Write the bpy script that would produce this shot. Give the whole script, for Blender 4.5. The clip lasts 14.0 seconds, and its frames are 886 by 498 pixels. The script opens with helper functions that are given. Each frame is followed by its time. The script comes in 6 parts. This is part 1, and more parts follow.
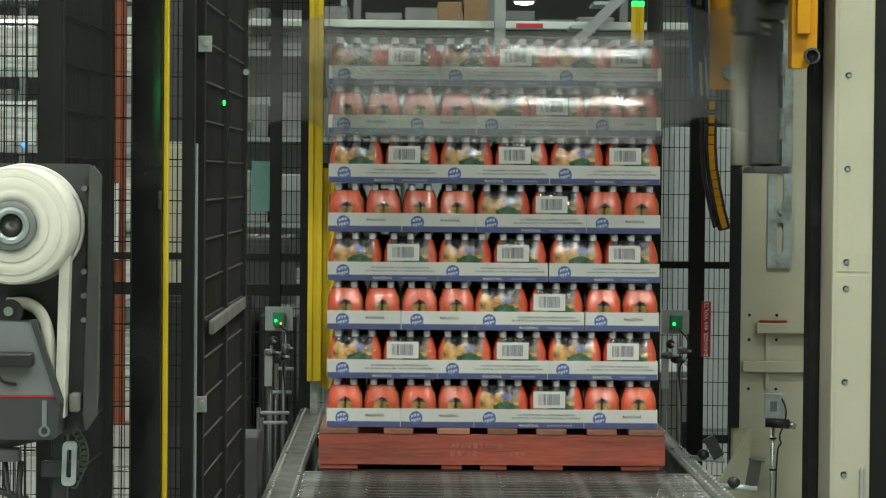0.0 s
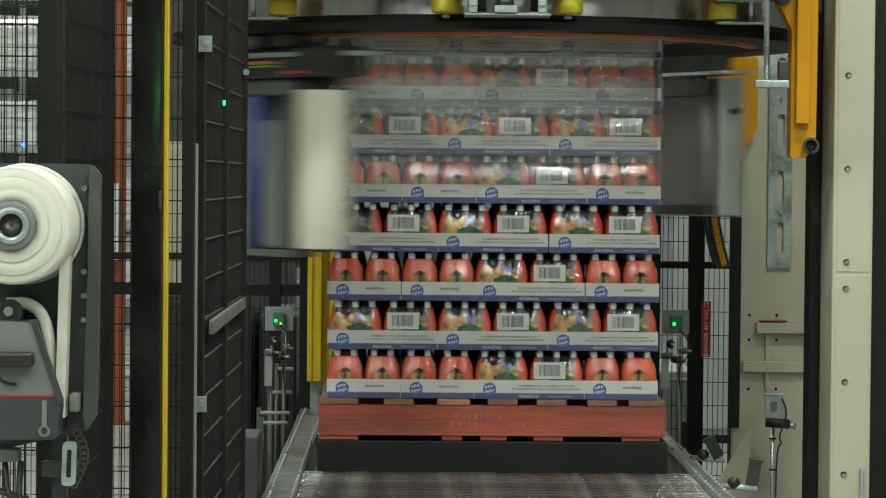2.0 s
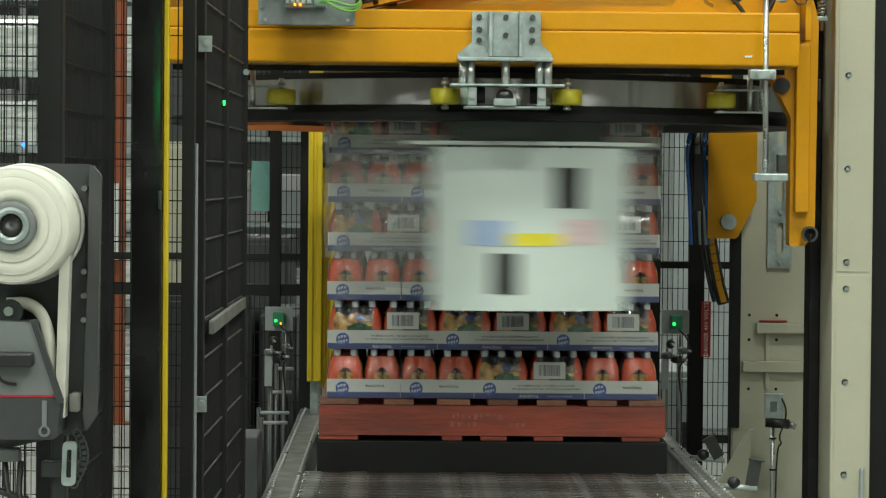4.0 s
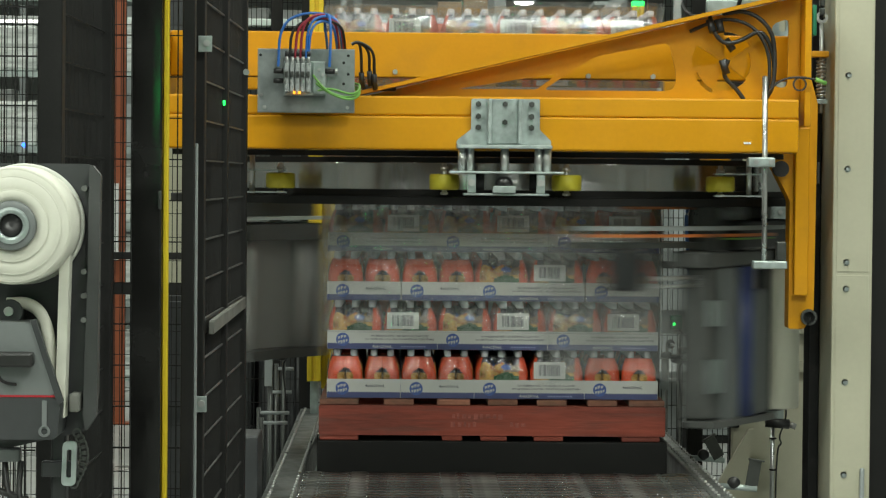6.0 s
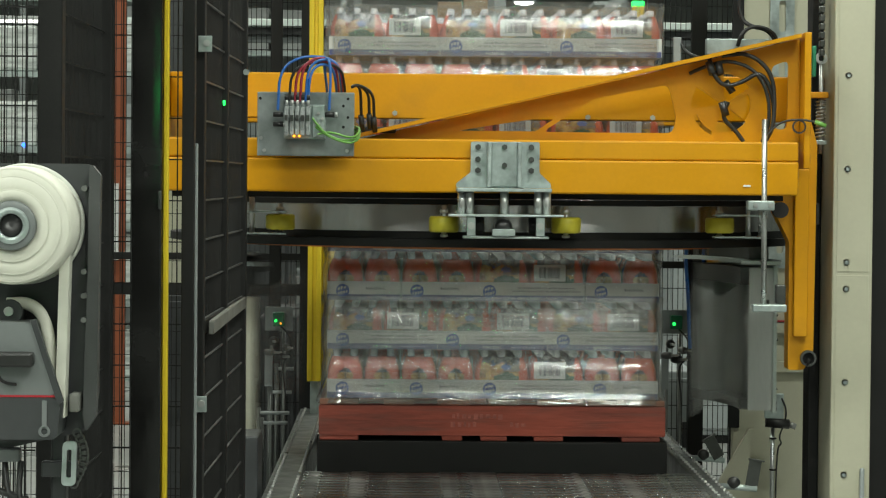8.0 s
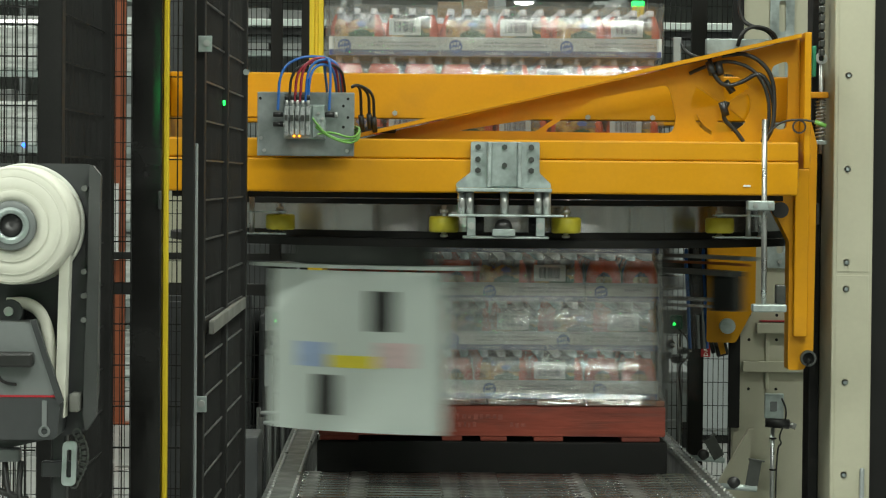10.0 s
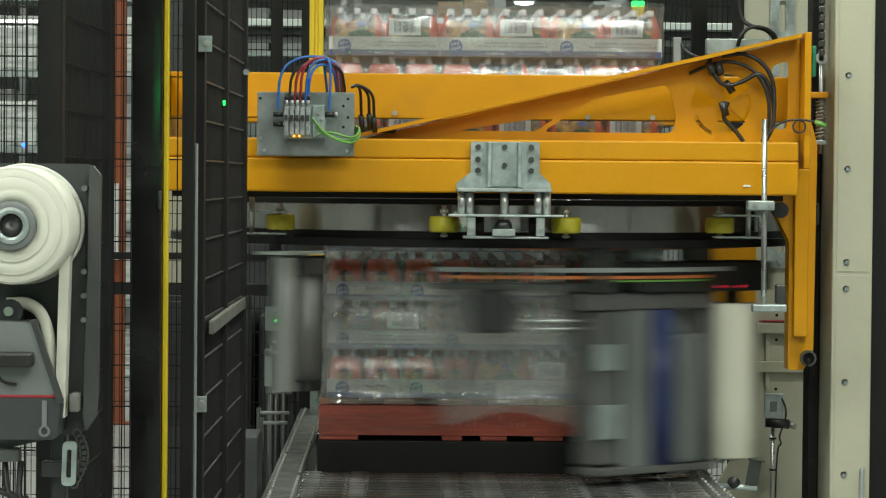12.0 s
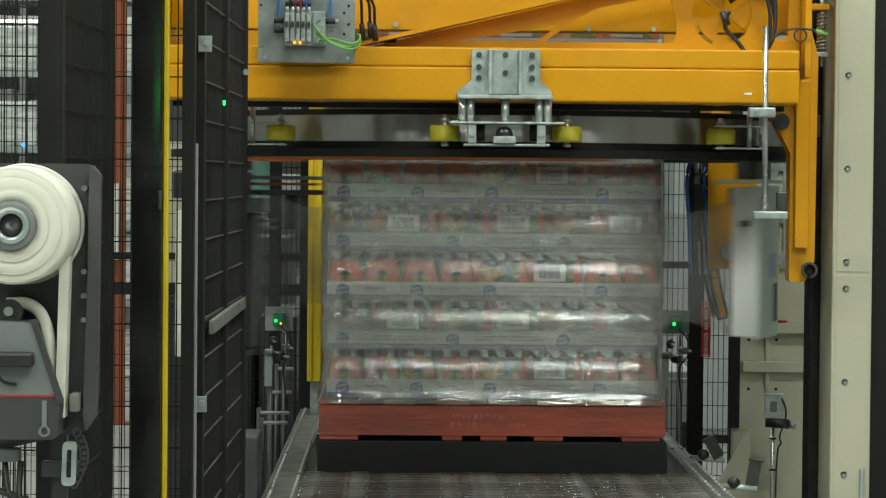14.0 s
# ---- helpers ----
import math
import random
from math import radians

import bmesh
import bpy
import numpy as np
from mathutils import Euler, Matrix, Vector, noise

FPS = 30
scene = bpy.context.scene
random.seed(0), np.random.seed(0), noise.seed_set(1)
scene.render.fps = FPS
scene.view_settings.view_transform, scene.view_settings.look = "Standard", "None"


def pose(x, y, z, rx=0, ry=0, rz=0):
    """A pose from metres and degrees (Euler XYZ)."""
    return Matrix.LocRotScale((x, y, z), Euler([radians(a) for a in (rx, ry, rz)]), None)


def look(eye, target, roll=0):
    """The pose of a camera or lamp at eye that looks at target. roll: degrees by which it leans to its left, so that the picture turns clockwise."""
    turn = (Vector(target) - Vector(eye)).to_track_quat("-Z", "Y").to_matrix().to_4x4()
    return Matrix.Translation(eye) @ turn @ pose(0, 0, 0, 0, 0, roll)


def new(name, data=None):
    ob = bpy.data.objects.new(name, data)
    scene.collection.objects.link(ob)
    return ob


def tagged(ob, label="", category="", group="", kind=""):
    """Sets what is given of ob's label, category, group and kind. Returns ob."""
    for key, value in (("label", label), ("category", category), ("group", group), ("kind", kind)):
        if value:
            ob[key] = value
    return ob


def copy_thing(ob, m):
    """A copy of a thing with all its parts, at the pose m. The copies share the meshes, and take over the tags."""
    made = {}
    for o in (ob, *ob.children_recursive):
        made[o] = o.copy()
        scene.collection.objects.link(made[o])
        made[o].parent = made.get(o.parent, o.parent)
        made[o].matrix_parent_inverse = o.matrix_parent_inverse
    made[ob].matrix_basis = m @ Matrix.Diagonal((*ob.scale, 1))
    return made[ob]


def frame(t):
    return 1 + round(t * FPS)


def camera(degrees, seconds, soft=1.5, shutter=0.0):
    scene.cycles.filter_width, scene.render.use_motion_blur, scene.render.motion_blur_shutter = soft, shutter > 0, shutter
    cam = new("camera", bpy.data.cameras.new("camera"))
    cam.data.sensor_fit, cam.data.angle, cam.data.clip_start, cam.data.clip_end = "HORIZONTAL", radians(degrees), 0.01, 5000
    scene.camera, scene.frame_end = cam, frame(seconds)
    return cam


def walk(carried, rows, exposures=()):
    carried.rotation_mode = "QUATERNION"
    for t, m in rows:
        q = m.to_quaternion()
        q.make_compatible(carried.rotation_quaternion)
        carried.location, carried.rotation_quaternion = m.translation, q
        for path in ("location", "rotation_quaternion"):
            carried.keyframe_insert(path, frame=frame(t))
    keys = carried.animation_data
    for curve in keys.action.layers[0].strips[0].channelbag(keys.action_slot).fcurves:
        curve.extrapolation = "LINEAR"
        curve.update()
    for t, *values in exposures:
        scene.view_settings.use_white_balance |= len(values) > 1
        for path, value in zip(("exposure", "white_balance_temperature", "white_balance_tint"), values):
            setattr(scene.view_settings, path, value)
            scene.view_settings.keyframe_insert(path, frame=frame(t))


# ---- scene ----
# camera: a long lens on a tripod, standing still
SECONDS = 14.0
EYE = (-0.307, -8.9, 1.58)
cam = camera(18.95, SECONDS, soft=1.2, shutter=0.5)
STAND = look(EYE, (-0.1538, 1.1, 1.314), 0.5)
walk(cam, [(0.0, STAND), (SECONDS, STAND)], [(0.0, 0.0, 6500, 10), (SECONDS, 0.0, 6500, 10)])

# the hall is closed: a dim neutral world, and rows of unseen high-bay lamps added under the roof
world = bpy.data.worlds.new("hall_air")
world.use_nodes = True
world.node_tree.nodes["Background"].inputs[0].default_value = (0.75, 0.82, 0.78, 1)
world.node_tree.nodes["Background"].inputs[1].default_value = 0.02
scene.world = world
# added where needed: fill for front and left rack, glints on drum and film
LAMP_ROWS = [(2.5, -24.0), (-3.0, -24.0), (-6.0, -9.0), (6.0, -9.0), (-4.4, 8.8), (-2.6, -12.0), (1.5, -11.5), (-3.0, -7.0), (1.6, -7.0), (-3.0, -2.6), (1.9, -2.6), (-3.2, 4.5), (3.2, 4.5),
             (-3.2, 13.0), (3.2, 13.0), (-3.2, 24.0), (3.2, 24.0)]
LAMP_Z = 6.2
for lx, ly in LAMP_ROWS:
    ld = bpy.data.lights.new("added_hall_light", "AREA")
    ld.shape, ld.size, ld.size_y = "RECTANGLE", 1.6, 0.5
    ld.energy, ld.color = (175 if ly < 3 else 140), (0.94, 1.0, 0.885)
    lo = new("added_hall_light", ld)
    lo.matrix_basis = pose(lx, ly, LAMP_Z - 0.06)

# ---- helpers for building ----


def thing(name, label, category, at=(0, 0, 0), rz=0, group="", kind=""):
    ob = new(name)
    ob.empty_display_size = 0.1
    ob.matrix_basis = pose(*at, 0, 0, rz)
    return tagged(ob, label, category, group, kind)


def mesh_of(name, bm, *materials, smooth=False):
    me = bpy.data.meshes.new(name)
    bm.to_mesh(me)
    bm.free()
    for m in materials:
        me.materials.append(m)
    if smooth:
        me.shade_smooth()
    return me


def part(name, bm, material, parent, label="", smooth=False, at=None, kind=""):
    mats = material if isinstance(material, (tuple, list)) else (material,)
    ob = new(name, bm if isinstance(bm, bpy.types.Mesh) else mesh_of(name, bm, *mats, smooth=smooth))
    ob.parent = parent
    if at is not None:
        ob.matrix_basis = at
    return tagged(ob, label, "", "", kind)


def solid(name, bm, material, label, category, kind="", smooth=False):
    mats = material if isinstance(material, (tuple, list)) else (material,)
    return tagged(new(name, mesh_of(name, bm, *mats, smooth=smooth)), label, category, "", kind)


def geo():
    return bmesh.new()


def add_box(bm, lo, hi, bevel=0.0, slot=0):
    c = [(a + b) / 2 for a, b in zip(lo, hi)]
    s = [abs(b - a) for a, b in zip(lo, hi)]
    g = bmesh.ops.create_cube(bm, size=1.0, matrix=Matrix.Translation(c) @ Matrix.Diagonal((*s, 1)))
    faces = {f for v in g["verts"] for f in v.link_faces}
    for f in faces:
        f.material_index = slot
    if bevel > 0:
        edges = {e for v in g["verts"] for e in v.link_edges}
        r = bmesh.ops.bevel(bm, geom=list(edges), offset=min(bevel, min(s) * 0.45), segments=2, affect="EDGES", profile=0.5)
        for f in r["faces"]:
            f.material_index = slot
    return bm


def add_cyl(bm, a, b, r, seg=16, r2=None, slot=0):
    a, b = Vector(a), Vector(b)
    d = b - a
    m = Matrix.Translation((a + b) / 2) @ d.to_track_quat("Z", "Y").to_matrix().to_4x4()
    g = bmesh.ops.create_cone(bm, cap_ends=True, segments=seg, radius1=r, radius2=r if r2 is None else r2, depth=d.length, matrix=m)
    for f in {f for v in g["verts"] for f in v.link_faces}:
        f.material_index = slot
        f.smooth = len(f.verts) == 4
    return bm


def add_lathe(bm, profile, centre=(0, 0, 0), seg=24, slots=None, m=None):
    """A turned shape about z: profile of (radius, height)."""
    m = m or Matrix.Identity(4)
    rings = []
    for r, z in profile:
        rings.append([bm.verts.new(m @ Vector((centre[0] + r * math.cos(2 * math.pi * i / seg), centre[1] + r * math.sin(2 * math.pi * i / seg), centre[2] + z)))
                      for i in range(seg)])
    for k in range(len(rings) - 1):
        for i in range(seg):
            f = bm.faces.new((rings[k][i], rings[k][(i + 1) % seg], rings[k + 1][(i + 1) % seg], rings[k + 1][i]))
            f.smooth = True
            f.material_index = slots[k] if slots else 0
    return bm


def add_disc_hoop(bm, r0, r1, z0, z1, centre=(0, 0), seg=96, a0=0.0, a1=360.0, slot=0):
    """A hoop of square section about z, whole or an arc."""
    whole = a1 - a0 >= 360
    n = seg if whole else seg + 1
    rows = []
    for i in range(n):
        a = radians(a0 + (a1 - a0) * i / seg)
        c, s = math.cos(a), math.sin(a)
        rows.append([bm.verts.new((centre[0] + r * c, centre[1] + r * s, z)) for r, z in ((r1, z0), (r1, z1), (r0, z1), (r0, z0))])
    for i in range(seg):
        p, q = rows[i], rows[(i + 1) % n]
        for k in range(4):
            f = bm.faces.new((p[k], q[k], q[(k + 1) % 4], p[(k + 1) % 4]))
            f.smooth, f.material_index = k in (0, 2), slot
        for k in range(4):
            e = bm.edges.get((p[k], q[k]))
            if e:
                e.smooth = False
    if not whole:
        bm.faces.new(rows[0][::-1])
        bm.faces.new(rows[-1])
    return bm


def add_tube(bm, pts, r, seg=8, slot=0, rounds=3):
    """A bent cable or bar through points, rounded by corner cutting."""
    p = [Vector(q) for q in pts]
    for _ in range(rounds):
        if len(p) > 2:
            q = [p[0]]
            for a, b in zip(p[:-1], p[1:]):
                q += [a * 0.75 + b * 0.25, a * 0.25 + b * 0.75]
            p = q + [p[-1]]
    rings = []
    up = Vector((0.123, 0.3, 0.94)).normalized()
    for i, c in enumerate(p):
        d = (p[min(i + 1, len(p) - 1)] - p[max(i - 1, 0)]).normalized()
        u = d.cross(up).normalized() if d.cross(up).length > 1e-4 else Vector((1, 0, 0))
        v = d.cross(u).normalized()
        rings.append([bm.verts.new(c + r * (u * math.cos(2 * math.pi * k / seg) + v * math.sin(2 * math.pi * k / seg))) for k in range(seg)])
    for a, b in zip(rings[:-1], rings[1:]):
        for k in range(seg):
            f = bm.faces.new((a[k], a[(k + 1) % seg], b[(k + 1) % seg], b[k]))
            f.smooth, f.material_index = True, slot
    bm.faces.new(rings[0][::-1]).material_index = slot
    bm.faces.new(rings[-1]).material_index = slot
    return bm


def rounded(points, radius=0.02, n=4):
    """Corner points of an outline, rounded."""
    out = []
    k = len(points)
    for i in range(k):
        a, b, c = Vector(points[i - 1]), Vector(points[i]), Vector(points[(i + 1) % k])
        d = min(radius, (a - b).length * 0.45, (c - b).length * 0.45)
        p, q = b + (a - b).normalized() * d, b + (c - b).normalized() * d
        out += [tuple((1 - t) ** 2 * p + 2 * t * (1 - t) * b + t * t * q) for t in [j / n for j in range(n + 1)]]
    return out


def add_plate(bm, outline, holes, y0, y1, slot=0):
    """A flat plate in the x-z plane with holes, from y0 (front) to y1."""
    tmp = bmesh.new()
    for loop in (outline, *holes):
        vs = [tmp.verts.new((x, y0, z)) for x, z in loop]
        for i in range(len(vs)):
            tmp.edges.new((vs[i], vs[(i + 1) % len(vs)]))
    bmesh.ops.triangle_fill(tmp, use_beauty=True, edges=tmp.edges[:], normal=(0, -1, 0))
    r = bmesh.ops.extrude_face_region(tmp, geom=tmp.faces[:])
    for v in r["geom"]:
        if isinstance(v, bmesh.types.BMVert):
            v.co.y = y1
    bmesh.ops.recalc_face_normals(tmp, faces=tmp.faces[:])
    for f in tmp.faces:
        f.material_index = slot
    me = bpy.data.meshes.new("tmp")
    tmp.to_mesh(me)
    tmp.free()
    n0 = len(bm.faces)
    bm.from_mesh(me)
    bpy.data.meshes.remove(me)
    bm.faces.ensure_lookup_table()
    for f in bm.faces[n0:]:
        f.material_index = slot
    return bm


def text_mesh(body, size, material, extrude=0.0, align="LEFT"):
    """Lettering as a mesh in the x-z plane, facing -y, starting at the origin."""
    cu = bpy.data.curves.new("lettering", "FONT")
    cu.body, cu.size, cu.extrude, cu.align_x, cu.resolution_u = body, size, extrude, align, 1
    cu.offset = size * 0.009
    ob = new("lettering", cu)
    me = bpy.data.meshes.new_from_object(ob.evaluated_get(bpy.context.evaluated_depsgraph_get()))
    bpy.data.objects.remove(ob)
    me.transform(Euler((radians(90), 0, 0)).to_matrix().to_4x4())
    me.materials.clear()
    me.materials.append(material)
    return me


# ---- materials ----


def surface(name, rgb, rough=0.5, metal=0.0, vary=0.15, scale=6.0, bump=0.05, fine=60.0, coat=0.0, per_object=0.0, stretch=(1, 1, 1), dirt=0.0, dirt_rgb=(0.05, 0.045, 0.04), spec=0.5):
    m = bpy.data.materials.new(name)
    m.use_nodes = True
    nt = m.node_tree
    n, l = nt.nodes, nt.links
    p = n["Principled BSDF"]
    p.inputs["Metallic"].default_value = metal
    p.inputs["Coat Weight"].default_value = coat
    p.inputs["Specular IOR Level"].default_value = spec
    co = n.new("ShaderNodeTexCoord")
    mp = n.new("ShaderNodeMapping")
    mp.inputs["Scale"].default_value = stretch
    l.new(co.outputs["Object"], mp.inputs[0])
    big, small = n.new("ShaderNodeTexNoise"), n.new("ShaderNodeTexNoise")
    big.inputs["Scale"].default_value, big.inputs["Detail"].default_value = scale, 5
    small.inputs["Scale"].default_value, small.inputs["Detail"].default_value = fine, 3
    for t in (big, small):
        l.new(mp.outputs[0], t.inputs["Vector"])
    mixf = n.new("ShaderNodeMath")
    mixf.operation = "MULTIPLY_ADD"
    l.new(small.outputs[0], mixf.inputs[0])
    mixf.inputs[1].default_value = 0.4
    l.new(big.outputs[0], mixf.inputs[2])
    ramp = n.new("ShaderNodeMapRange")
    ramp.inputs["From Min"].default_value, ramp.inputs["From Max"].default_value = 0.45, 0.95
    ramp.inputs["To Min"].default_value, ramp.inputs["To Max"].default_value = 1 - vary, 1 + vary
    l.new(mixf.outputs[0], ramp.inputs[0])
    fac = ramp.outputs[0]
    if per_object:
        oi = n.new("ShaderNodeObjectInfo")
        mr = n.new("ShaderNodeMapRange")
        mr.inputs["To Min"].default_value, mr.inputs["To Max"].default_value = 1 - per_object, 1 + per_object
        l.new(oi.outputs["Random"], mr.inputs[0])
        mu = n.new("ShaderNodeMath")
        mu.operation = "MULTIPLY"
        l.new(mr.outputs[0], mu.inputs[0])
        l.new(fac, mu.inputs[1])
        fac = mu.outputs[0]
    col = n.new("ShaderNodeVectorMath")
    col.operation = "SCALE"
    col.inputs[0].default_value = rgb
    l.new(fac, col.inputs["Scale"])
    out = col.outputs[0]
    if dirt:
        dn = n.new("ShaderNodeTexNoise")
        dn.inputs["Scale"].default_value, dn.inputs["Detail"].default_value = scale * 2.3, 8
        l.new(mp.outputs[0], dn.inputs["Vector"])
        dr = n.new("ShaderNodeMapRange")
        dr.inputs["From Min"].default_value, dr.inputs["From Max"].default_value = 0.5, 0.72
        dr.inputs["To Max"].default_value = dirt
        l.new(dn.outputs[0], dr.inputs[0])
        mx = n.new("ShaderNodeMix")
        mx.data_type = "RGBA"
        l.new(dr.outputs[0], mx.inputs[0])
        l.new(out, mx.inputs[6])
        mx.inputs[7].default_value = (*dirt_rgb, 1)
        out = mx.outputs[2]
    l.new(out, p.inputs["Base Color"])
    rr = n.new("ShaderNodeMapRange")
    rr.inputs["From Min"].default_value, rr.inputs["From Max"].default_value = 0.35, 0.65
    rr.inputs["To Min"].default_value, rr.inputs["To Max"].default_value = max(0.03, rough - 0.1), min(1, rough + 0.12)
    l.new(big.outputs[0], rr.inputs[0])
    l.new(rr.outputs[0], p.inputs["Roughness"])
    if bump:
        b = n.new("ShaderNodeBump")
        b.inputs["Strength"].default_value, b.inputs["Distance"].default_value = bump, 0.01
        l.new(mixf.outputs[0], b.inputs["Height"])
        l.new(b.outputs[0], p.inputs["Normal"])
    return m


def glow(name, rgb, strength):
    m = bpy.data.materials.new(name)
    m.use_nodes = True
    p = m.node_tree.nodes["Principled BSDF"]
    p.inputs["Base Color"].default_value = (*rgb, 1)
    p.inputs["Emission Color"].default_value = (*rgb, 1)
    p.inputs["Emission Strength"].default_value = strength
    return m


def film(name, haze, rough, wrinkle, streak, rgb=(0.8, 0.84, 0.82), gloss=0.045, tint=1.0, crinkle=0.35):
    """Clear stretch film: mostly see-through, with a milky share that gathers in streaks, and glossy wrinkles."""
    m = bpy.data.materials.new(name)
    m.use_nodes = True
    nt = m.node_tree
    n, l = nt.nodes, nt.links
    p = n["Principled BSDF"]
    p.inputs["Base Color"].default_value = (*rgb, 1)
    p.inputs["Roughness"].default_value = rough
    p.inputs["IOR"].default_value = 1.5
    co, mp = n.new("ShaderNodeTexCoord"), n.new("ShaderNodeMapping")
    mp.inputs["Scale"].default_value = streak
    l.new(co.outputs["Object"], mp.inputs[0])
    a, b = n.new("ShaderNodeTexNoise"), n.new("ShaderNodeTexNoise")
    a.inputs["Scale"].default_value, a.inputs["Detail"].default_value = 3.0, 4
    b.inputs["Scale"].default_value, b.inputs["Detail"].default_value = 17.0, 5
    b.inputs["Distortion"].default_value = 0.6
    l.new(mp.outputs[0], a.inputs["Vector"])
    l.new(mp.outputs[0], b.inputs["Vector"])
    mr = n.new("ShaderNodeMapRange")
    mr.inputs["From Min"].default_value, mr.inputs["From Max"].default_value = 0.3, 0.75
    mr.inputs["To Min"].default_value, mr.inputs["To Max"].default_value = haze * 0.55, haze * 1.5
    l.new(a.outputs[0], mr.inputs[0])
    c = n.new("ShaderNodeTexNoise")
    c.inputs["Scale"].default_value, c.inputs["Detail"].default_value, c.inputs["Distortion"].default_value = 55.0, 6, 1.2
    l.new(mp.outputs[0], c.inputs["Vector"])
    hs = n.new("ShaderNodeMath")
    hs.operation = "MULTIPLY_ADD"
    l.new(c.outputs[0], hs.inputs[0])
    hs.inputs[1].default_value = crinkle
    l.new(b.outputs[0], hs.inputs[2])
    bp = n.new("ShaderNodeBump")
    bp.inputs["Strength"].default_value, bp.inputs["Distance"].default_value = wrinkle, 0.02
    l.new(hs.outputs[0], bp.inputs["Height"])
    l.new(bp.outputs[0], p.inputs["Normal"])
    tr, mx, gl, add = n.new("ShaderNodeBsdfTransparent"), n.new("ShaderNodeMixShader"), n.new("ShaderNodeBsdfGlossy"), n.new("ShaderNodeMixShader")
    gl.inputs["Roughness"].default_value = rough
    tr.inputs["Color"].default_value = (tint, tint, tint, 1)
    l.new(bp.outputs[0], gl.inputs["Normal"])
    l.new(mr.outputs[0], mx.inputs[0])
    l.new(tr.outputs[0], mx.inputs[1])
    l.new(p.outputs[0], mx.inputs[2])
    add.inputs[0].default_value = gloss
    l.new(mx.outputs[0], add.inputs[1])
    l.new(gl.outputs[0], add.inputs[2])
    l.new(add.outputs[0], n["Material Output"].inputs["Surface"])
    return m


YELLOW = surface("yellow_enamel", (0.60, 0.272, 0.0015), 0.40, spec=0.32, vary=0.07, scale=3, bump=0.03, fine=90, dirt=0.12)
YELLOW_GUARD = surface("yellow_guard", (0.75, 0.55, 0.02), 0.45, vary=0.1)
GALV = surface("galvanised_steel", (0.40, 0.46, 0.45), 0.40, 0.65, vary=0.25, scale=22, bump=0.04)
# upright streaks in the colour stand in for reflections on the drum
DRUM = surface("streaked_drum_steel", (0.40, 0.405, 0.40), 0.26, 0.9, vary=0.3, scale=9, bump=0.01, fine=30, stretch=(1, 1, 0.02))
pd = DRUM.node_tree.nodes["Principled BSDF"]       # brushed round its girth
tg = DRUM.node_tree.nodes.new("ShaderNodeTangent")
tg.direction_type, tg.axis = "RADIAL", "Z"
DRUM.node_tree.links.new(tg.outputs[0], pd.inputs["Tangent"])
pd.inputs["Anisotropic"].default_value, pd.inputs["Anisotropic Rotation"].default_value = 0.97, 0.25
STEEL = surface("bright_steel", (0.50, 0.51, 0.50), 0.36, 0.85, vary=0.12, scale=12, bump=0.03)
RAIL_STEEL = surface("dull_rail_steel", (0.17, 0.18, 0.172), 0.45, 0.6, vary=0.15, scale=14, bump=0.04, dirt=0.3)
ROLLER = surface("zinc_roller", (0.30, 0.305, 0.295), 0.22, 0.9, vary=0.4, scale=9, bump=0.03, per_object=0.35, dirt=0.5)
CARRIAGE = surface("grey_carriage_steel", (0.14, 0.145, 0.14), 0.42, 0.3, vary=0.2)
LAB_GREY = surface("applicator_grey", (0.165, 0.18, 0.18), 0.45, vary=0.08)
BAR_GREY = surface("dull_grey_bar", (0.17, 0.172, 0.155), 0.5, vary=0.1)
# grey copy of the black wire: light on the crossbars put into the colour
WIRE_GREY = surface("lit_wire", (0.10, 0.10, 0.097), 0.4, 0.3, vary=0.2)
EDGE_GREY = surface("mid_grey_profile", (0.055, 0.058, 0.058), 0.45, vary=0.1)
STENCIL = surface("worn_stencil_paint", (0.335, 0.10, 0.075), 0.8, vary=0.4, scale=30, bump=0.1)
DARK_STEEL = surface("dark_steel", (0.10, 0.105, 0.10), 0.4, 0.8, vary=0.2)
BLACK = surface("black_powder_coat", (0.013, 0.013, 0.0125), 0.55, spec=0.22, vary=0.25, bump=0.05, fine=200)
BLACK_PLASTIC = surface("black_plastic", (0.02, 0.02, 0.02), 0.4, vary=0.2)
RUBBER = surface("black_rubber", (0.014, 0.014, 0.014), 0.75, spec=0.2, vary=0.3, dirt=0.2, dirt_rgb=(0.08, 0.08, 0.075))
CREAM = surface("cream_enamel", (0.47, 0.46, 0.35), 0.42, vary=0.05, scale=2.5, bump=0.02, dirt=0.1, dirt_rgb=(0.25, 0.23, 0.17))
POLY = surface("yellow_polyurethane", (0.50, 0.44, 0.03), 0.45, vary=0.12)
RED_WOOD = surface("red_painted_timber", (0.28, 0.062, 0.040), 0.75, vary=0.45, scale=6, bump=0.45, fine=40, stretch=(0.35, 1, 3.0), per_object=0.12, dirt=0.55, dirt_rgb=(0.16, 0.075, 0.06))
RAW_WOOD = surface("worn_deck_timber", (0.26, 0.115, 0.075), 0.8, vary=0.35, scale=5, bump=0.25, fine=40, stretch=(1, 0.4, 3), per_object=0.25, dirt=0.5, dirt_rgb=(0.12, 0.085, 0.06))
BOARD = surface("white_carton", (0.55, 0.56, 0.535), 0.6, vary=0.04, per_object=0.04, bump=0.02)
BLUE_PRINT = surface("blue_print", (0.066, 0.080, 0.195), 0.55, vary=0.06, bump=0.0, per_object=0.06)
BADGE_BLUE = surface("badge_blue", (0.06, 0.11, 0.34), 0.5, vary=0.05, bump=0.0)
INK = surface("dark_ink", (0.05, 0.05, 0.08), 0.6, vary=0.05, bump=0.0)
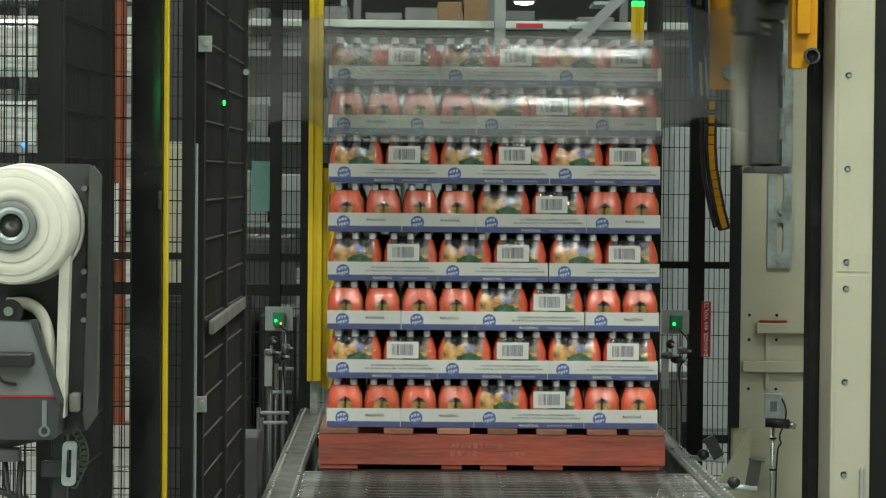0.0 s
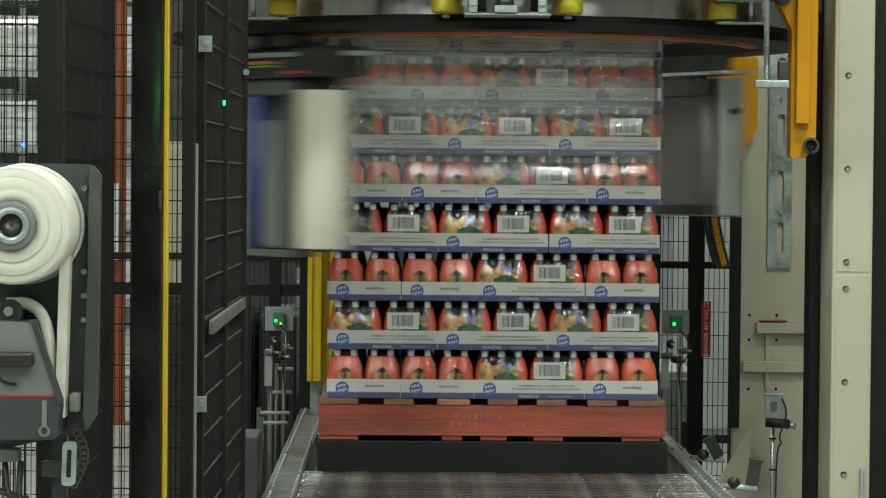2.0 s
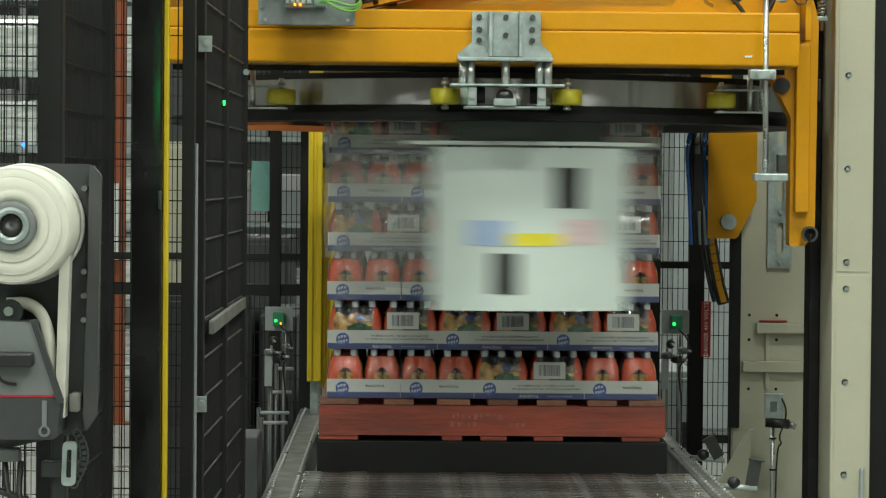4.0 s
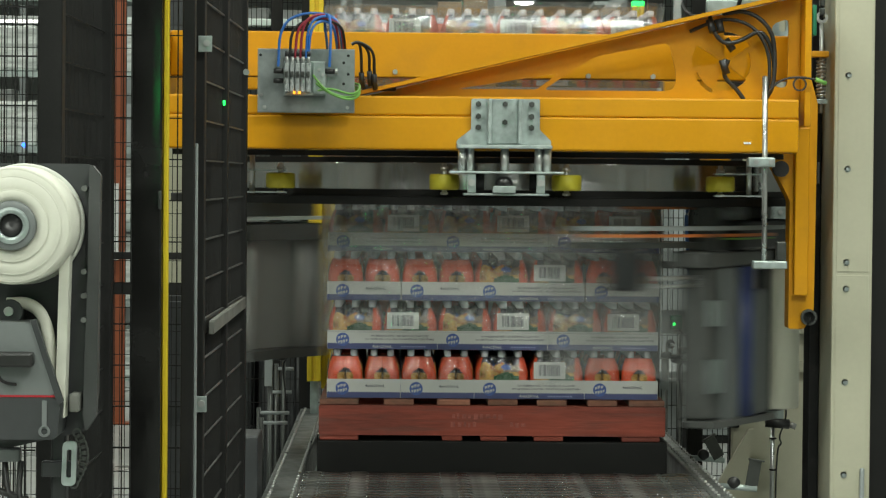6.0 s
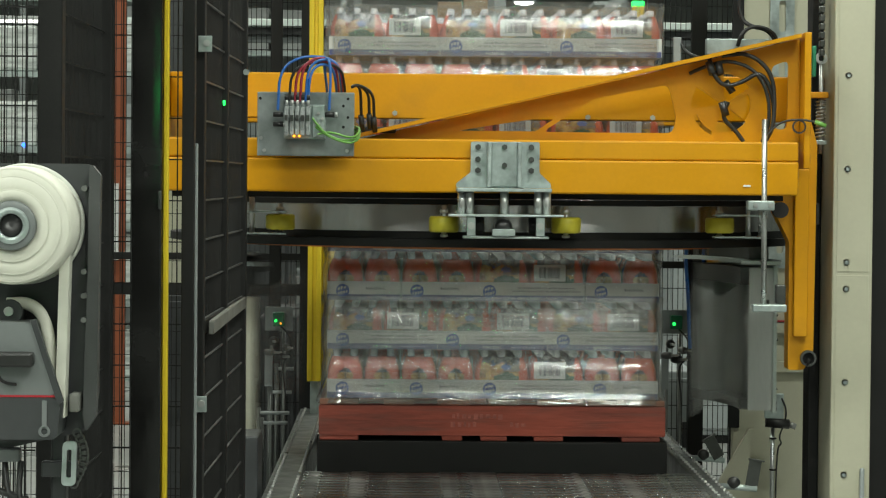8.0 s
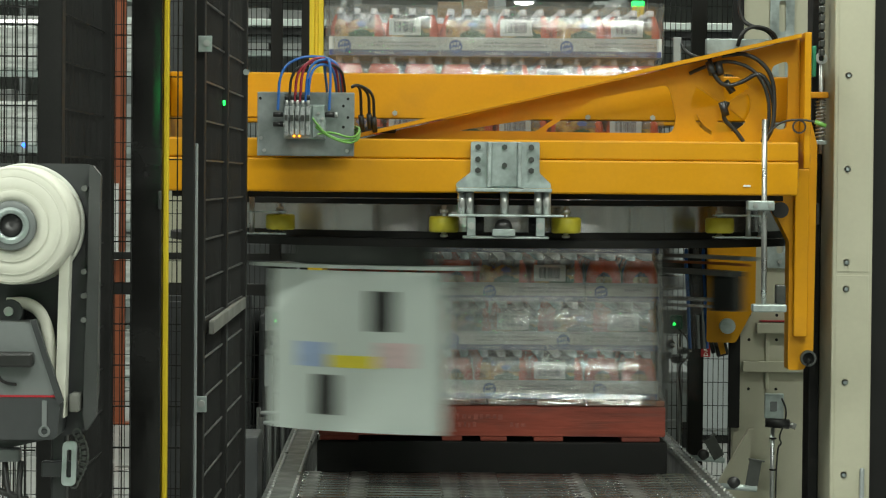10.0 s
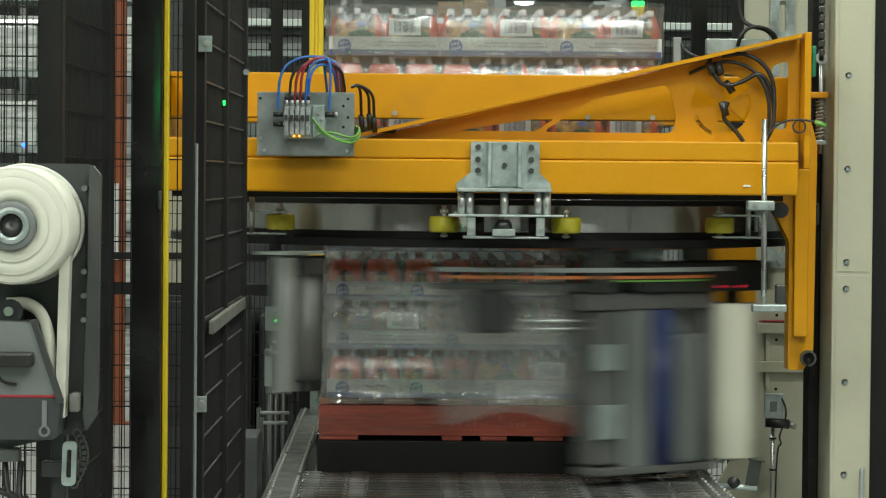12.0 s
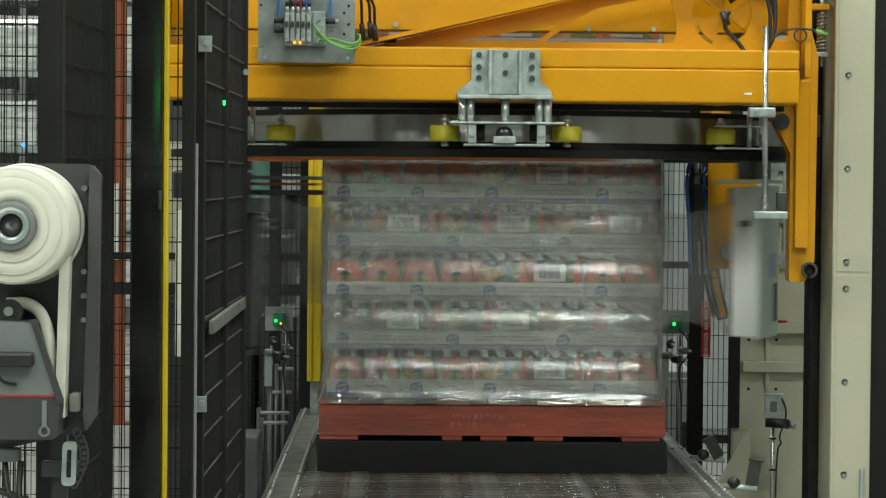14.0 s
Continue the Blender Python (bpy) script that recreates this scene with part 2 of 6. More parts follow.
JUICE = surface("orange_juice", (0.30, 0.13, 0.025), 0.12, vary=0.2, scale=15, bump=0.0, per_object=0.2)
HEADSPACE = surface("clear_bottle_shoulder", (0.115, 0.105, 0.125), 0.10, vary=0.3, scale=20, bump=0.0, per_object=0.25)
BOTTLE_LABEL = surface("yellow_bottle_label", (0.44, 0.25, 0.06), 0.25, vary=0.35, scale=45, bump=0.0, per_object=0.25)
CAP = surface("pale_cap", (0.66, 0.68, 0.72), 0.3, vary=0.06, bump=0.0, per_object=0.08)
RED_PRINT = surface("orange_red_print", (0.66, 0.078, 0.018), 0.42, vary=0.22, scale=14, bump=0.35, fine=45, per_object=0.12)
FRUIT_PRINT = surface("fruit_print", (0.42, 0.25, 0.06), 0.35, vary=0.8, scale=30, bump=0.35, fine=60, per_object=0.15, dirt=0.85, dirt_rgb=(0.50, 0.10, 0.035))
BERRY_PRINT = surface("berry_print", (0.20, 0.14, 0.09), 0.35, vary=0.8, scale=60, bump=0.35, fine=90, per_object=0.15, dirt=0.8, dirt_rgb=(0.06, 0.07, 0.12))
GREEN_PRINT = surface("green_leaf_print", (0.035, 0.11, 0.05), 0.3, vary=0.3, scale=30, bump=0.08, fine=40)
PACK_FILM = film("pack_shrink_film", 0.010, 0.03, 0.20, (3.0, 3.0, 2.2), gloss=0.13, crinkle=0.12)
WRAP_FILM = film("stretch_film", 0.105, 0.07, 0.14, (0.30, 0.30, 3.0), (0.47, 0.48, 0.465), gloss=0.15, tint=0.97)
WEB_FILM = film("stretched_web", 0.30, 0.2, 0.2, (0.6, 0.6, 2.0), (0.40, 0.41, 0.40), tint=0.95)
WHITE_ROLL = surface("white_film_roll", (0.74, 0.74, 0.62), 0.35, vary=0.04, scale=4, bump=0.03)
PAPER_ROLL = surface("label_roll_paper", (0.66, 0.66, 0.575), 0.6, vary=0.05, scale=10, bump=0.06)
PANEL_WHITE = surface("pale_green_panel", (0.60, 0.68, 0.64), 0.4, vary=0.04, bump=0.02)
GREY_PLASTIC = surface("grey_plastic", (0.30, 0.33, 0.33), 0.45, vary=0.08)
DARK_GREY = surface("dark_grey_casing", (0.038, 0.041, 0.043), 0.45, vary=0.12)
CONCRETE = surface("sealed_concrete", (0.29, 0.295, 0.285), 0.35, vary=0.2, scale=1.5, bump=0.04, dirt=0.25, dirt_rgb=(0.2, 0.2, 0.19))
WALL = surface("hall_cladding", (0.42, 0.45, 0.42), 0.6, vary=0.1, scale=0.6)
ROOF = surface("roof_sheet", (0.34, 0.37, 0.35), 0.6, vary=0.1, scale=0.6)
RACK_ORANGE = surface("orange_rack", (0.30, 0.075, 0.025), 0.5, vary=0.12)
# paler copy of the wrapped goods: the left rack's light put into its colour
LIT_GOODS = surface("lit_wrapped_goods", (0.55, 0.58, 0.56), 0.3, vary=0.4, scale=9, bump=0.3, fine=25, stretch=(0.4, 1, 3))
WHITE_BOX = surface("white_wrapped_goods", (0.42, 0.44, 0.43), 0.5, vary=0.2, scale=4)
BLUE_HOSE = surface("blue_hose", (0.035, 0.15, 0.48), 0.3, vary=0.1)
RED_HOSE = surface("dark_red_hose", (0.30, 0.03, 0.05), 0.35, vary=0.1)
GREEN_HOSE = surface("green_hose", (0.15, 0.36, 0.07), 0.35, vary=0.1)
SIGN_RED = surface("red_sign", (0.40, 0.02, 0.03), 0.45, vary=0.1)
SIGN_WHITE = surface("white_lettering", (0.75, 0.75, 0.74), 0.5, vary=0.05)
STICK_BLUE = surface("blue_sticker", (0.36, 0.47, 0.68), 0.4, vary=0.2, scale=40)
STICK_YELLOW = surface("yellow_sticker", (0.78, 0.68, 0.05), 0.4, vary=0.1, scale=40)
STICK_PINK = surface("pink_sticker", (0.66, 0.52, 0.52), 0.4, vary=0.2, scale=40)
COPPER = surface("orange_slip_ring", (0.62, 0.19, 0.05), 0.4, vary=0.1)
GREEN_BOX = surface("green_sensor", (0.02, 0.20, 0.10), 0.4, vary=0.1)
GREEN_GLOW = glow("green_indicator", (0.02, 1.0, 0.12), 2.5)
BLUE_ROLL = surface("dark_blue_roller", (0.05, 0.07, 0.20), 0.4)
AMBER_GLOW = glow("amber_indicator", (1.0, 0.35, 0.02), 2.5)
BLUE_GLOW = glow("blue_indicator", (0.03, 0.15, 1.0), 4.0)
STRIP_GLOW = glow("strip_tube", (1.0, 1.0, 0.95), 1.6)
RED_GLOW = glow("red_indicator", (1.0, 0.03, 0.08), 1.0)
ROLL_FLANGE = surface("pale_roll_flange", (0.50, 0.51, 0.46), 0.5, vary=0.06)
GLOSS_BLACK = surface("glossy_black_post", (0.012, 0.012, 0.0115), 0.16, vary=0.25, bump=0.008, fine=200)
PLATE_METAL = surface("dull_aluminium", (0.24, 0.27, 0.265), 0.4, 0.35, vary=0.25, scale=14, bump=0.03)
VALVE_GREY = surface("valve_grey", (0.42, 0.45, 0.45), 0.35, 0.2, vary=0.25, scale=90, bump=0.1)
LINING = surface("bare_sheet_steel", (0.62, 0.64, 0.62), 0.5, 0.0, vary=0.12, scale=4, stretch=(3, 3, 0.4))
PALE_BAND = surface("pale_blue_print", (0.22, 0.25, 0.42), 0.55, vary=0.05, bump=0.0)
LAMP_GLOW = glow("lamp_diffuser", (1.0, 1.0, 0.93), 6.0)
# ---- the hall ----
X0, X1, Y0, Y1, ROOF_Z = -11.0, 11.0, -30.0, 40.0, 7.0
solid("floor", add_box(geo(), (X0, Y0, -0.2), (X1, Y1, 0.0)), CONCRETE, "sealed grey concrete factory floor", "floor", "structure")
solid("ceiling", add_box(geo(), (X0, Y0, ROOF_Z), (X1, Y1, ROOF_Z + 0.2)), ROOF, "pale grey profiled roof sheeting", "ceiling", "structure")
for wname, lo, hi in (("wall_north", (X0, Y1, 0), (X1, Y1 + 0.2, ROOF_Z)), ("wall_south", (X0, Y0 - 0.2, 0), (X1, Y0, ROOF_Z)),
                      ("wall_west", (X0 - 0.2, Y0, 0), (X0, Y1, ROOF_Z)), ("wall_east", (X1, Y0, 0), (X1 + 0.2, Y1, ROOF_Z))):
    solid(wname, add_box(geo(), lo, hi), WALL, "pale grey-green clad factory wall", "wall", "structure")


def high_bay():
    t = thing("high_bay_lamp", "long white lamp added under the roof, out of view", "lamp", (0, 0, 0), group="hall lamps")
    bm = geo()
    add_plate(bm, [(-0.3, 0), (0.3, 0), (0.2, 0.1), (-0.2, 0.1)], [], -0.85, 0.85)
    bmesh.ops.rotate(bm, verts=bm.verts[:], cent=(0, 0, 0), matrix=Matrix.Rotation(radians(90), 3, "Z"))
    part("housing", bm, WHITE_BOX, t)
    part("diffuser", add_box(geo(), (-0.82, -0.27, -0.02), (0.82, 0.27, 0.0)), LAMP_GLOW, t, "glowing white diffuser")
    for x in (-0.6, 0.6):
        part("suspension", add_cyl(geo(), (x, 0, 0.1), (x, 0, ROOF_Z - LAMP_Z), 0.006, 6), DARK_STEEL, t)
    return t


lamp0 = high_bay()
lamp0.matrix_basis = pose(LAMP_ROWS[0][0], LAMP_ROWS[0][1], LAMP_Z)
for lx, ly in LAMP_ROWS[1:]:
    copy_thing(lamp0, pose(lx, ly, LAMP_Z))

# ---- roller conveyor ----
ROLL_Z = 0.60
RAIL_L, RAIL_R = (-0.735, -0.63), (0.665, 0.735)


def conveyor(y0, y1, gap):
    """Side rails all along; rollers everywhere but over the lifting table."""
    t = thing("roller_conveyor", "zinc roller conveyor with galvanised side rails", "conveyor", (0, y0, 0))
    ln = y1 - y0
    for (a, b) in (RAIL_L, RAIL_R):
        bm = geo()
        add_box(bm, (a, 0, ROLL_Z - 0.13), (b, ln, ROLL_Z - 0.004), 0.006)
        part("side_rail", bm, RAIL_STEEL, t)
        bm = geo()
        for k in range(int(ln / 0.075)):
            for x in (a + 0.022, b - 0.012):
                add_cyl(bm, (x, 0.04 + k * 0.075, ROLL_Z - 0.006), (x, 0.04 + k * 0.075, ROLL_Z + 0.003), 0.006, 6)
        part("rail_bolts", bm, STEEL, t, kind="stuff")
        for y in (0.15, ln - 0.15):
            part("leg", add_box(geo(), ((a + b) / 2 - 0.03, y - 0.03, 0), ((a + b) / 2 + 0.03, y + 0.03, ROLL_Z - 0.13), 0.004), GALV, t)
    me = mesh_of("roller", add_lathe(geo(), [(0.0, -0.645), (0.028, -0.645), (0.0295, -0.64), (0.0295, 0.64), (0.028, 0.645), (0.0, 0.645)], seg=20), ROLLER)
    for k in range(int(ln / 0.075)):
        if gap[0] - 0.04 < y0 + 0.04 + k * 0.075 < gap[1] + 0.04:
            continue
        part("roller", me, ROLLER, t, at=pose(0.0175, 0.04 + k * 0.075, ROLL_Z - 0.0295, 0, 90, 0))
    return t


conveyor(-3.4, 4.6, (-0.01, 1.18))

# ---- fences ----


def fence(name, p, q, z0, z1, posts, label, rails=(), pitch=(0.022, 0.1), post=(0.05, 0.05), wire=0.0016, proud=0.003, mat_h=None):
    """A guard fence from p to q: posts at shares of its length, a welded mesh between, flat rails."""
    t = thing(name, label, "fence", (p[0], p[1], 0), group="machine guard fences")
    d = Vector((q[0] - p[0], q[1] - p[1], 0))
    ln = d.length
    t.matrix_basis = pose(p[0], p[1], 0, 0, 0, math.degrees(math.atan2(d.y, d.x)))
    for s in posts:
        part("post", add_box(geo(), (s * ln - post[0] / 2, -post[1] / 2, 0.0), (s * ln + post[0] / 2, post[1] / 2, z1 + 0.05), 0.003), BLACK, t)
    verts, faces, slots = [], [], []

    def bar(a, b, r, slot=0):
        a, b = Vector(a), Vector(b)
        ax = (b - a).normalized()
        u = ax.cross(Vector((0, 1, 0))).normalized()
        v = Vector((0, 1, 0))
        i = len(verts)
        for c in (a, b):
            for su, sv in ((-1, -1), (1, -1), (1, 1), (-1, 1)):
                verts.append(c + u * su * r + v * sv * r)
        for k in range(4):
            faces.append((i + k, i + (k + 1) % 4, i + 4 + (k + 1) % 4, i + 4 + k))
            slots.append(slot)

    n = int(ln / pitch[0])
    for k in range(1, n):
        bar((k * pitch[0], 0, z0), (k * pitch[0], 0, z1), wire)
    for k in range(int((z1 - z0) / pitch[1]) + 1):
        bar((0, -proud, z0 + k * pitch[1]), (ln, -proud, z0 + k * pitch[1]), wire, 1)
    me = bpy.data.meshes.new("wire_mesh")
    me.from_pydata([tuple(v) for v in verts], [], faces)
    me.materials.append(BLACK)
    me.materials.append(mat_h or BLACK)
    me.polygons.foreach_set("material_index", slots)
    part("wire_mesh", me, BLACK, t, "welded black wire mesh", kind="stuff")
    for z, h in rails:
        part("rail", add_box(geo(), (0, -0.016, z - h / 2), (ln, 0.016, z + h / 2), 0.003), BLACK, t)
    return t


# the guard on the left of the infeed: a panel along the conveyor, a step outwards, a second panel towards the camera
fence("guard_fence", (-0.815, -2.30), (-0.795, -0.88), 0.12, 2.55, (0.0, 0.5, 1.0), "black mesh guard fence beside the infeed conveyor", rails=((1.203, 0.034),), post=(0.05, 0.034), wire=0.002, proud=0.006, mat_h=WIRE_GREY)
fence("guard_fence", (-1.03, -2.45), (-0.83, -2.45), 0.12, 2.55, (), "narrow black mesh guard panel between two posts")
fence("guard_fence", (-1.03, -3.45), (-1.025, -2.52), 0.12, 2.55, (0.02, 0.97), "black mesh guard fence panel facing the conveyor", proud=0.006)
fence("guard_fence", (-1.6, -3.5), (-1.05, -3.5), 0.12, 2.55, (), "black mesh guard fence panel seen from the front")
solid("fence_post", add_box(geo(), (-0.957, -2.53, 0), (-0.885, -2.47, 2.7), 0.004), GLOSS_BLACK, "thick black fence post", "post")
solid("safety_strip", add_box(geo(), (-0.884, -2.5, 0.75), (-0.872, -2.47, 2.7), 0.003), YELLOW_GUARD, "thin yellow safety strip along a black post", "strip")
# fences behind the wrapper
fence("guard_fence", (-3.2, 2.4), (-0.60, 2.4), 0.12, 2.6, (0.62, 0.905, 0.955), "tall black mesh guard fence behind the wrapper", rails=((1.10, 0.05), (1.24, 0.03)))
fence("guard_fence", (0.76, 2.4), (2.6, 2.4), 0.12, 2.6, (0.0, 0.102, 0.2), "black mesh guard fence beside the outfeed", rails=((1.22, 0.03),), post=(0.066, 0.05))

# ---- mast of the wrapper ----
mast = thing("wrapper_mast", "cream enamelled machine mast with bolted cover", "machine mast", (0, 0, 0))
part("column", add_box(geo(), (1.082, -0.35, 0.0), (1.212, -0.02, 3.0), 0.006), CREAM, mast)
part("back_plate", add_box(geo(), (0.985, 1.4, 0.0), (1.45, 1.46, 3.0), 0.004), CREAM, mast, "cream back plate with bolt holes")
part("edge_strip", add_box(geo(), (0.965, 1.385, 0.62), (1.01, 1.398, 3.0), 0.003), BLACK, mast)
part("brush_seal", add_box(geo(), (1.045, -0.12, 0.45), (1.08, 0.0, 3.0), 0.004), RUBBER, mast, "black brush seal along the slot")
part("outer_post", add_box(geo(), (1.212, -0.30, 0.0), (1.30, -0.1, 3.0), 0.004), BLACK, mast)
# ---- pallet load ----
LIFT = [(0.0, 0.0), (0.5, 0.040), (0.8, 0.066), (1.0, 0.085), (1.2, 0.097), (1.35, 0.0985), (14.0, 0.0985)]
CX, CY = 0.0, 0.582
lifted = []       # things that ride on the lifting table

table = thing("lift_table", "black steel lifting table under the pallet", "lift table", (CX, CY, 0))
part("top", add_box(geo(), (-0.588, -0.59, ROLL_Z - 0.11), (0.588, 0.59, ROLL_Z - 0.001), 0.004), BLACK, table)
part("ram", add_box(geo(), (-0.2, -0.2, 0.02), (0.2, 0.2, ROLL_Z - 0.111), 0.004), DARK_STEEL, table)
lifted.append(table)

pallet = thing("timber_pallet", "worn red-painted timber pallet", "pallet", (CX, CY, ROLL_Z))
H = 0.5825
for k, y in enumerate((-H, -0.02, H - 0.045)):
    bm = geo()
    add_plate(bm, rounded([(-H, 0.018), (H, 0.018), (H, 0.118), (-H, 0.118)], 0.006, 2), [], y, y + 0.045)
    part("bearer", bm, RED_WOOD, pallet, "solid red-painted bearer")
for x, w in ((-0.515, 0.13), (-0.135, 0.07), (0.005, 0.09), (0.19, 0.10), (0.50, 0.13)):
    part("bottom_board", add_box(geo(), (x - w / 2, -H + 0.004, 0.0), (x + w / 2, H - 0.004, 0.017), 0.004), RED_WOOD, pallet)
for x, w in ((-0.515, 0.13), (-0.315, 0.10), (-0.13, 0.11), (0.035, 0.10), (0.20, 0.10), (0.37, 0.10), (0.52, 0.12)):
    part("deck_board", add_box(geo(), (x - w / 2, -H + 0.003, 0.119), (x + w / 2, H - 0.003, 0.139), 0.003), RAW_WOOD, pallet)
bm = geo()
rs = random.Random(4)
for row, (z, x, n) in enumerate(((0.083, -0.135, 9), (0.055, -0.14, 5), (0.056, 0.06, 3))):
    for k in range(n):
        w = rs.uniform(0.008, 0.016)
        add_box(bm, (x, -H - 0.0006, z - rs.uniform(0.006, 0.011)), (x + w, -H + 0.001, z + rs.uniform(0.004, 0.010)))
        x += w + rs.uniform(0.005, 0.010)
part("stencil", bm, STENCIL, pallet, "faded pale stencil marks", kind="stuff")
lifted.append(pallet)
DECK = ROLL_Z + 0.14

PL, PW, PH = 0.372, 0.248, 0.1645     # one carton: long side, short side, height of a layer
TRAY = 0.064


def zigzag_band(bm, w, y, slot):
    """The blue band along a carton's foot, with a toothed upper edge."""
    n = int(w / 0.0095)
    top = []
    for i in range(n):
        xa, xb = -w / 2 + w * i / n, -w / 2 + w * (i + 1) / n
        top += [(xa, 0.0185), ((xa + xb) / 2, 0.0225)]
    pts = [(-w / 2, 0.001)] + top + [(w / 2, 0.0185), (w / 2, 0.001)]
    vs = [bm.verts.new((x, y, z)) for x, z in pts]
    f = bm.faces.new(vs)
    f.material_index = slot


def disc(bm, x, z, r, y, slot, n=20):
    f = bm.faces.new([bm.verts.new((x + r * math.cos(2 * math.pi * i / n), y, z + r * math.sin(2 * math.pi * i / n))) for i in range(n)])
    f.material_index = slot


def flat(bm, x0, x1, z0, z1, y, slot):
    f = bm.faces.new([bm.verts.new(p) for p in ((x0, y, z0), (x1, y, z0), (x1, y, z1), (x0, y, z1))])
    f.material_index = slot


def face_print(w, long_face):
    """What is printed on one side of the carton, in the x-z plane facing -y."""
    bm = geo()
    zigzag_band(bm, w, -0.0006, 0)
    bx = -w / 2 + 0.051
    disc(bm, bx, 0.033, 0.0225, -0.001, 1)
    # two bulging rows of pale lettering, set aslant
    for dx, dz, a, b in ((-0.0095, 0.0075, 0.0052, 0.0085), (0.0, 0.009, 0.0052, 0.0095), (0.0095, 0.0075, 0.0052, 0.0085),
                         (-0.0125, -0.006, 0.0042, 0.0085), (-0.0045, -0.0075, 0.0048, 0.0105), (0.0040, -0.0075, 0.0042, 0.0105), (0.0120, -0.006, 0.0036, 0.0085)):
        for sx, sz, w2, h2 in ((-0.5, 0, 0.24, 0.5), (0.42, 0.22, 0.24, 0.28), (0, 0.40, 0.62, 0.14), (0, -0.06, 0.5, 0.13)):
            q = []
            for ex, ez in ((-1, -1), (1, -1), (1, 1), (-1, 1)):
                lx, lz = dx * 1.08 + a * (sx + ex * w2 * 1.25) * 0.95, dz * 1.05 + b * (sz + ez * h2 * 1.1)
                q.append(bm.verts.new((bx + lx * 0.978 - lz * 0.208, -0.0022 - 0.00002 * abs(sz), 0.033 + lx * 0.208 + lz * 0.978)))
            bm.faces.new(q).material_index = 2
    me = bpy.data.meshes.new("face_print")
    bm.to_mesh(me)
    bm.free()
    return me


def append_mesh(bm, me, m, slot=None):
    n0 = len(bm.faces)
    c = me.copy()
    c.transform(m)
    bm.from_mesh(c)
    bpy.data.meshes.remove(c)
    bm.faces.ensure_lookup_table()
    if slot is not None:
        for f in bm.faces[n0:]:
            f.material_index = slot


def rot(a):
    return Matrix.Rotation(radians(a), 4, "Z")


def carton_parts():
    """Meshes of one carton of twenty-four bottles: tray, print, six-pack wraps, bottle."""
    bm = geo()
    t = 0.003
    for lo, hi in (((-PL / 2, -PW / 2, 0.001), (PL / 2, -PW / 2 + t, TRAY)), ((-PL / 2, PW / 2 - t, 0.001), (PL / 2, PW / 2, TRAY)),
                   ((-PL / 2, -PW / 2 + t, 0.001), (-PL / 2 + t, PW / 2 - t, TRAY)), ((PL / 2 - t, -PW / 2 + t, 0.001), (PL / 2, PW / 2 - t, TRAY)),
                   ((-PL / 2 + t, -PW / 2 + t, 0.001), (PL / 2 - t, PW / 2 - t, 0.004))):
        add_box(bm, lo, hi)
    tray = mesh_of("tray", bm, BOARD)
    bm = geo()
    fl, fs = face_print(PL - 0.002, True), face_print(PW - 0.002, False)
    size = text_mesh("4x6x250mL", 0.0140, INK)
    l1 = text_mesh("NO PRESERVATIVES \u2022 NO ARTIFICIAL FLAVOURS", 0.0090, INK, align="CENTER")
    l2 = text_mesh("NO ARTIFICIAL COLOURS \u2022 NO ARTIFICIAL SWEETENERS", 0.0090, INK, align="CENTER")
    for a in (0, 180):
        r = rot(a)
        append_mesh(bm, fl, r @ Matrix.Translation((0, -PW / 2, 0)))
        append_mesh(bm, size, r @ Matrix.Translation((-0.034, -PW / 2 - 0.0015, 0.006)), 2)
        append_mesh(bm, l1, r @ Matrix.Translation((0.058, -PW / 2 - 0.0012, 0.0425)), 3)
        append_mesh(bm, l2, r @ Matrix.Translation((0.058, -PW / 2 - 0.0012, 0.0315)), 3)
        tmp = geo()
        for q in range(9):
            flat(tmp, 0.062 + q * 0.0095, 0.069 + q * 0.0095, 0.0075, 0.0125, -PW / 2 - 0.0012, 4)
        me = bpy.data.meshes.new("bar")
        tmp.to_mesh(me)
        tmp.free()
        append_mesh(bm, me, r, 4)
    for a in (90, -90):
        r = rot(a)
        append_mesh(bm, fs, r @ Matrix.Translation((0, -PL / 2, 0)))
        append_mesh(bm, size, r @ Matrix.Translation((0.005, -PL / 2 - 0.0015, 0.037)), 3)
    pr = mesh_of("print", bm, BLUE_PRINT, BADGE_BLUE, BOARD, INK, PALE_BAND)

    # barcode label
    bm = geo()
    add_box(bm, (-0.0535, -0.0007, 0.0), (0.0535, 0.0, 0.056))
    x = -0.036
    rnd = random.Random(5)
    while x < 0.034:
        w = rnd.choice((0.0008, 0.0012, 0.0018, 0.0024))
        flat(bm, x, x + w, 0.010, 0.047, -0.0009, 1)
        x += w + rnd.choice((0.0010, 0.0014, 0.0022))
    code = mesh_of("barcode_label", bm, BOARD, INK)

    # bottle
    prof = [(0.0, 0.004), (0.024, 0.004), (0.0275, 0.010), (0.0275, 0.050), (0.0270, 0.086), (0.0245, 0.100), (0.0190, 0.117), (0.0130, 0.133),
            (0.0105, 0.140), (0.0115, 0.1405), (0.0118, 0.142), (0.0116, 0.158), (0.0105, 0.1605), (0.0, 0.161)]
    bottle = mesh_of("bottle", add_lathe(geo(), prof, seg=14, slots=[0, 0, 0, 1, 3, 3, 3, 3, 2, 2, 2, 2, 2]), JUICE, BOTTLE_LABEL, CAP, HEADSPACE)

    # shrink wrap of a six-pack: three bottles long, two wide; printed red ends with an arch, green foot, clear sides
    a, b = PL / 4 - 0.0022, PW / 4 - 0.0012
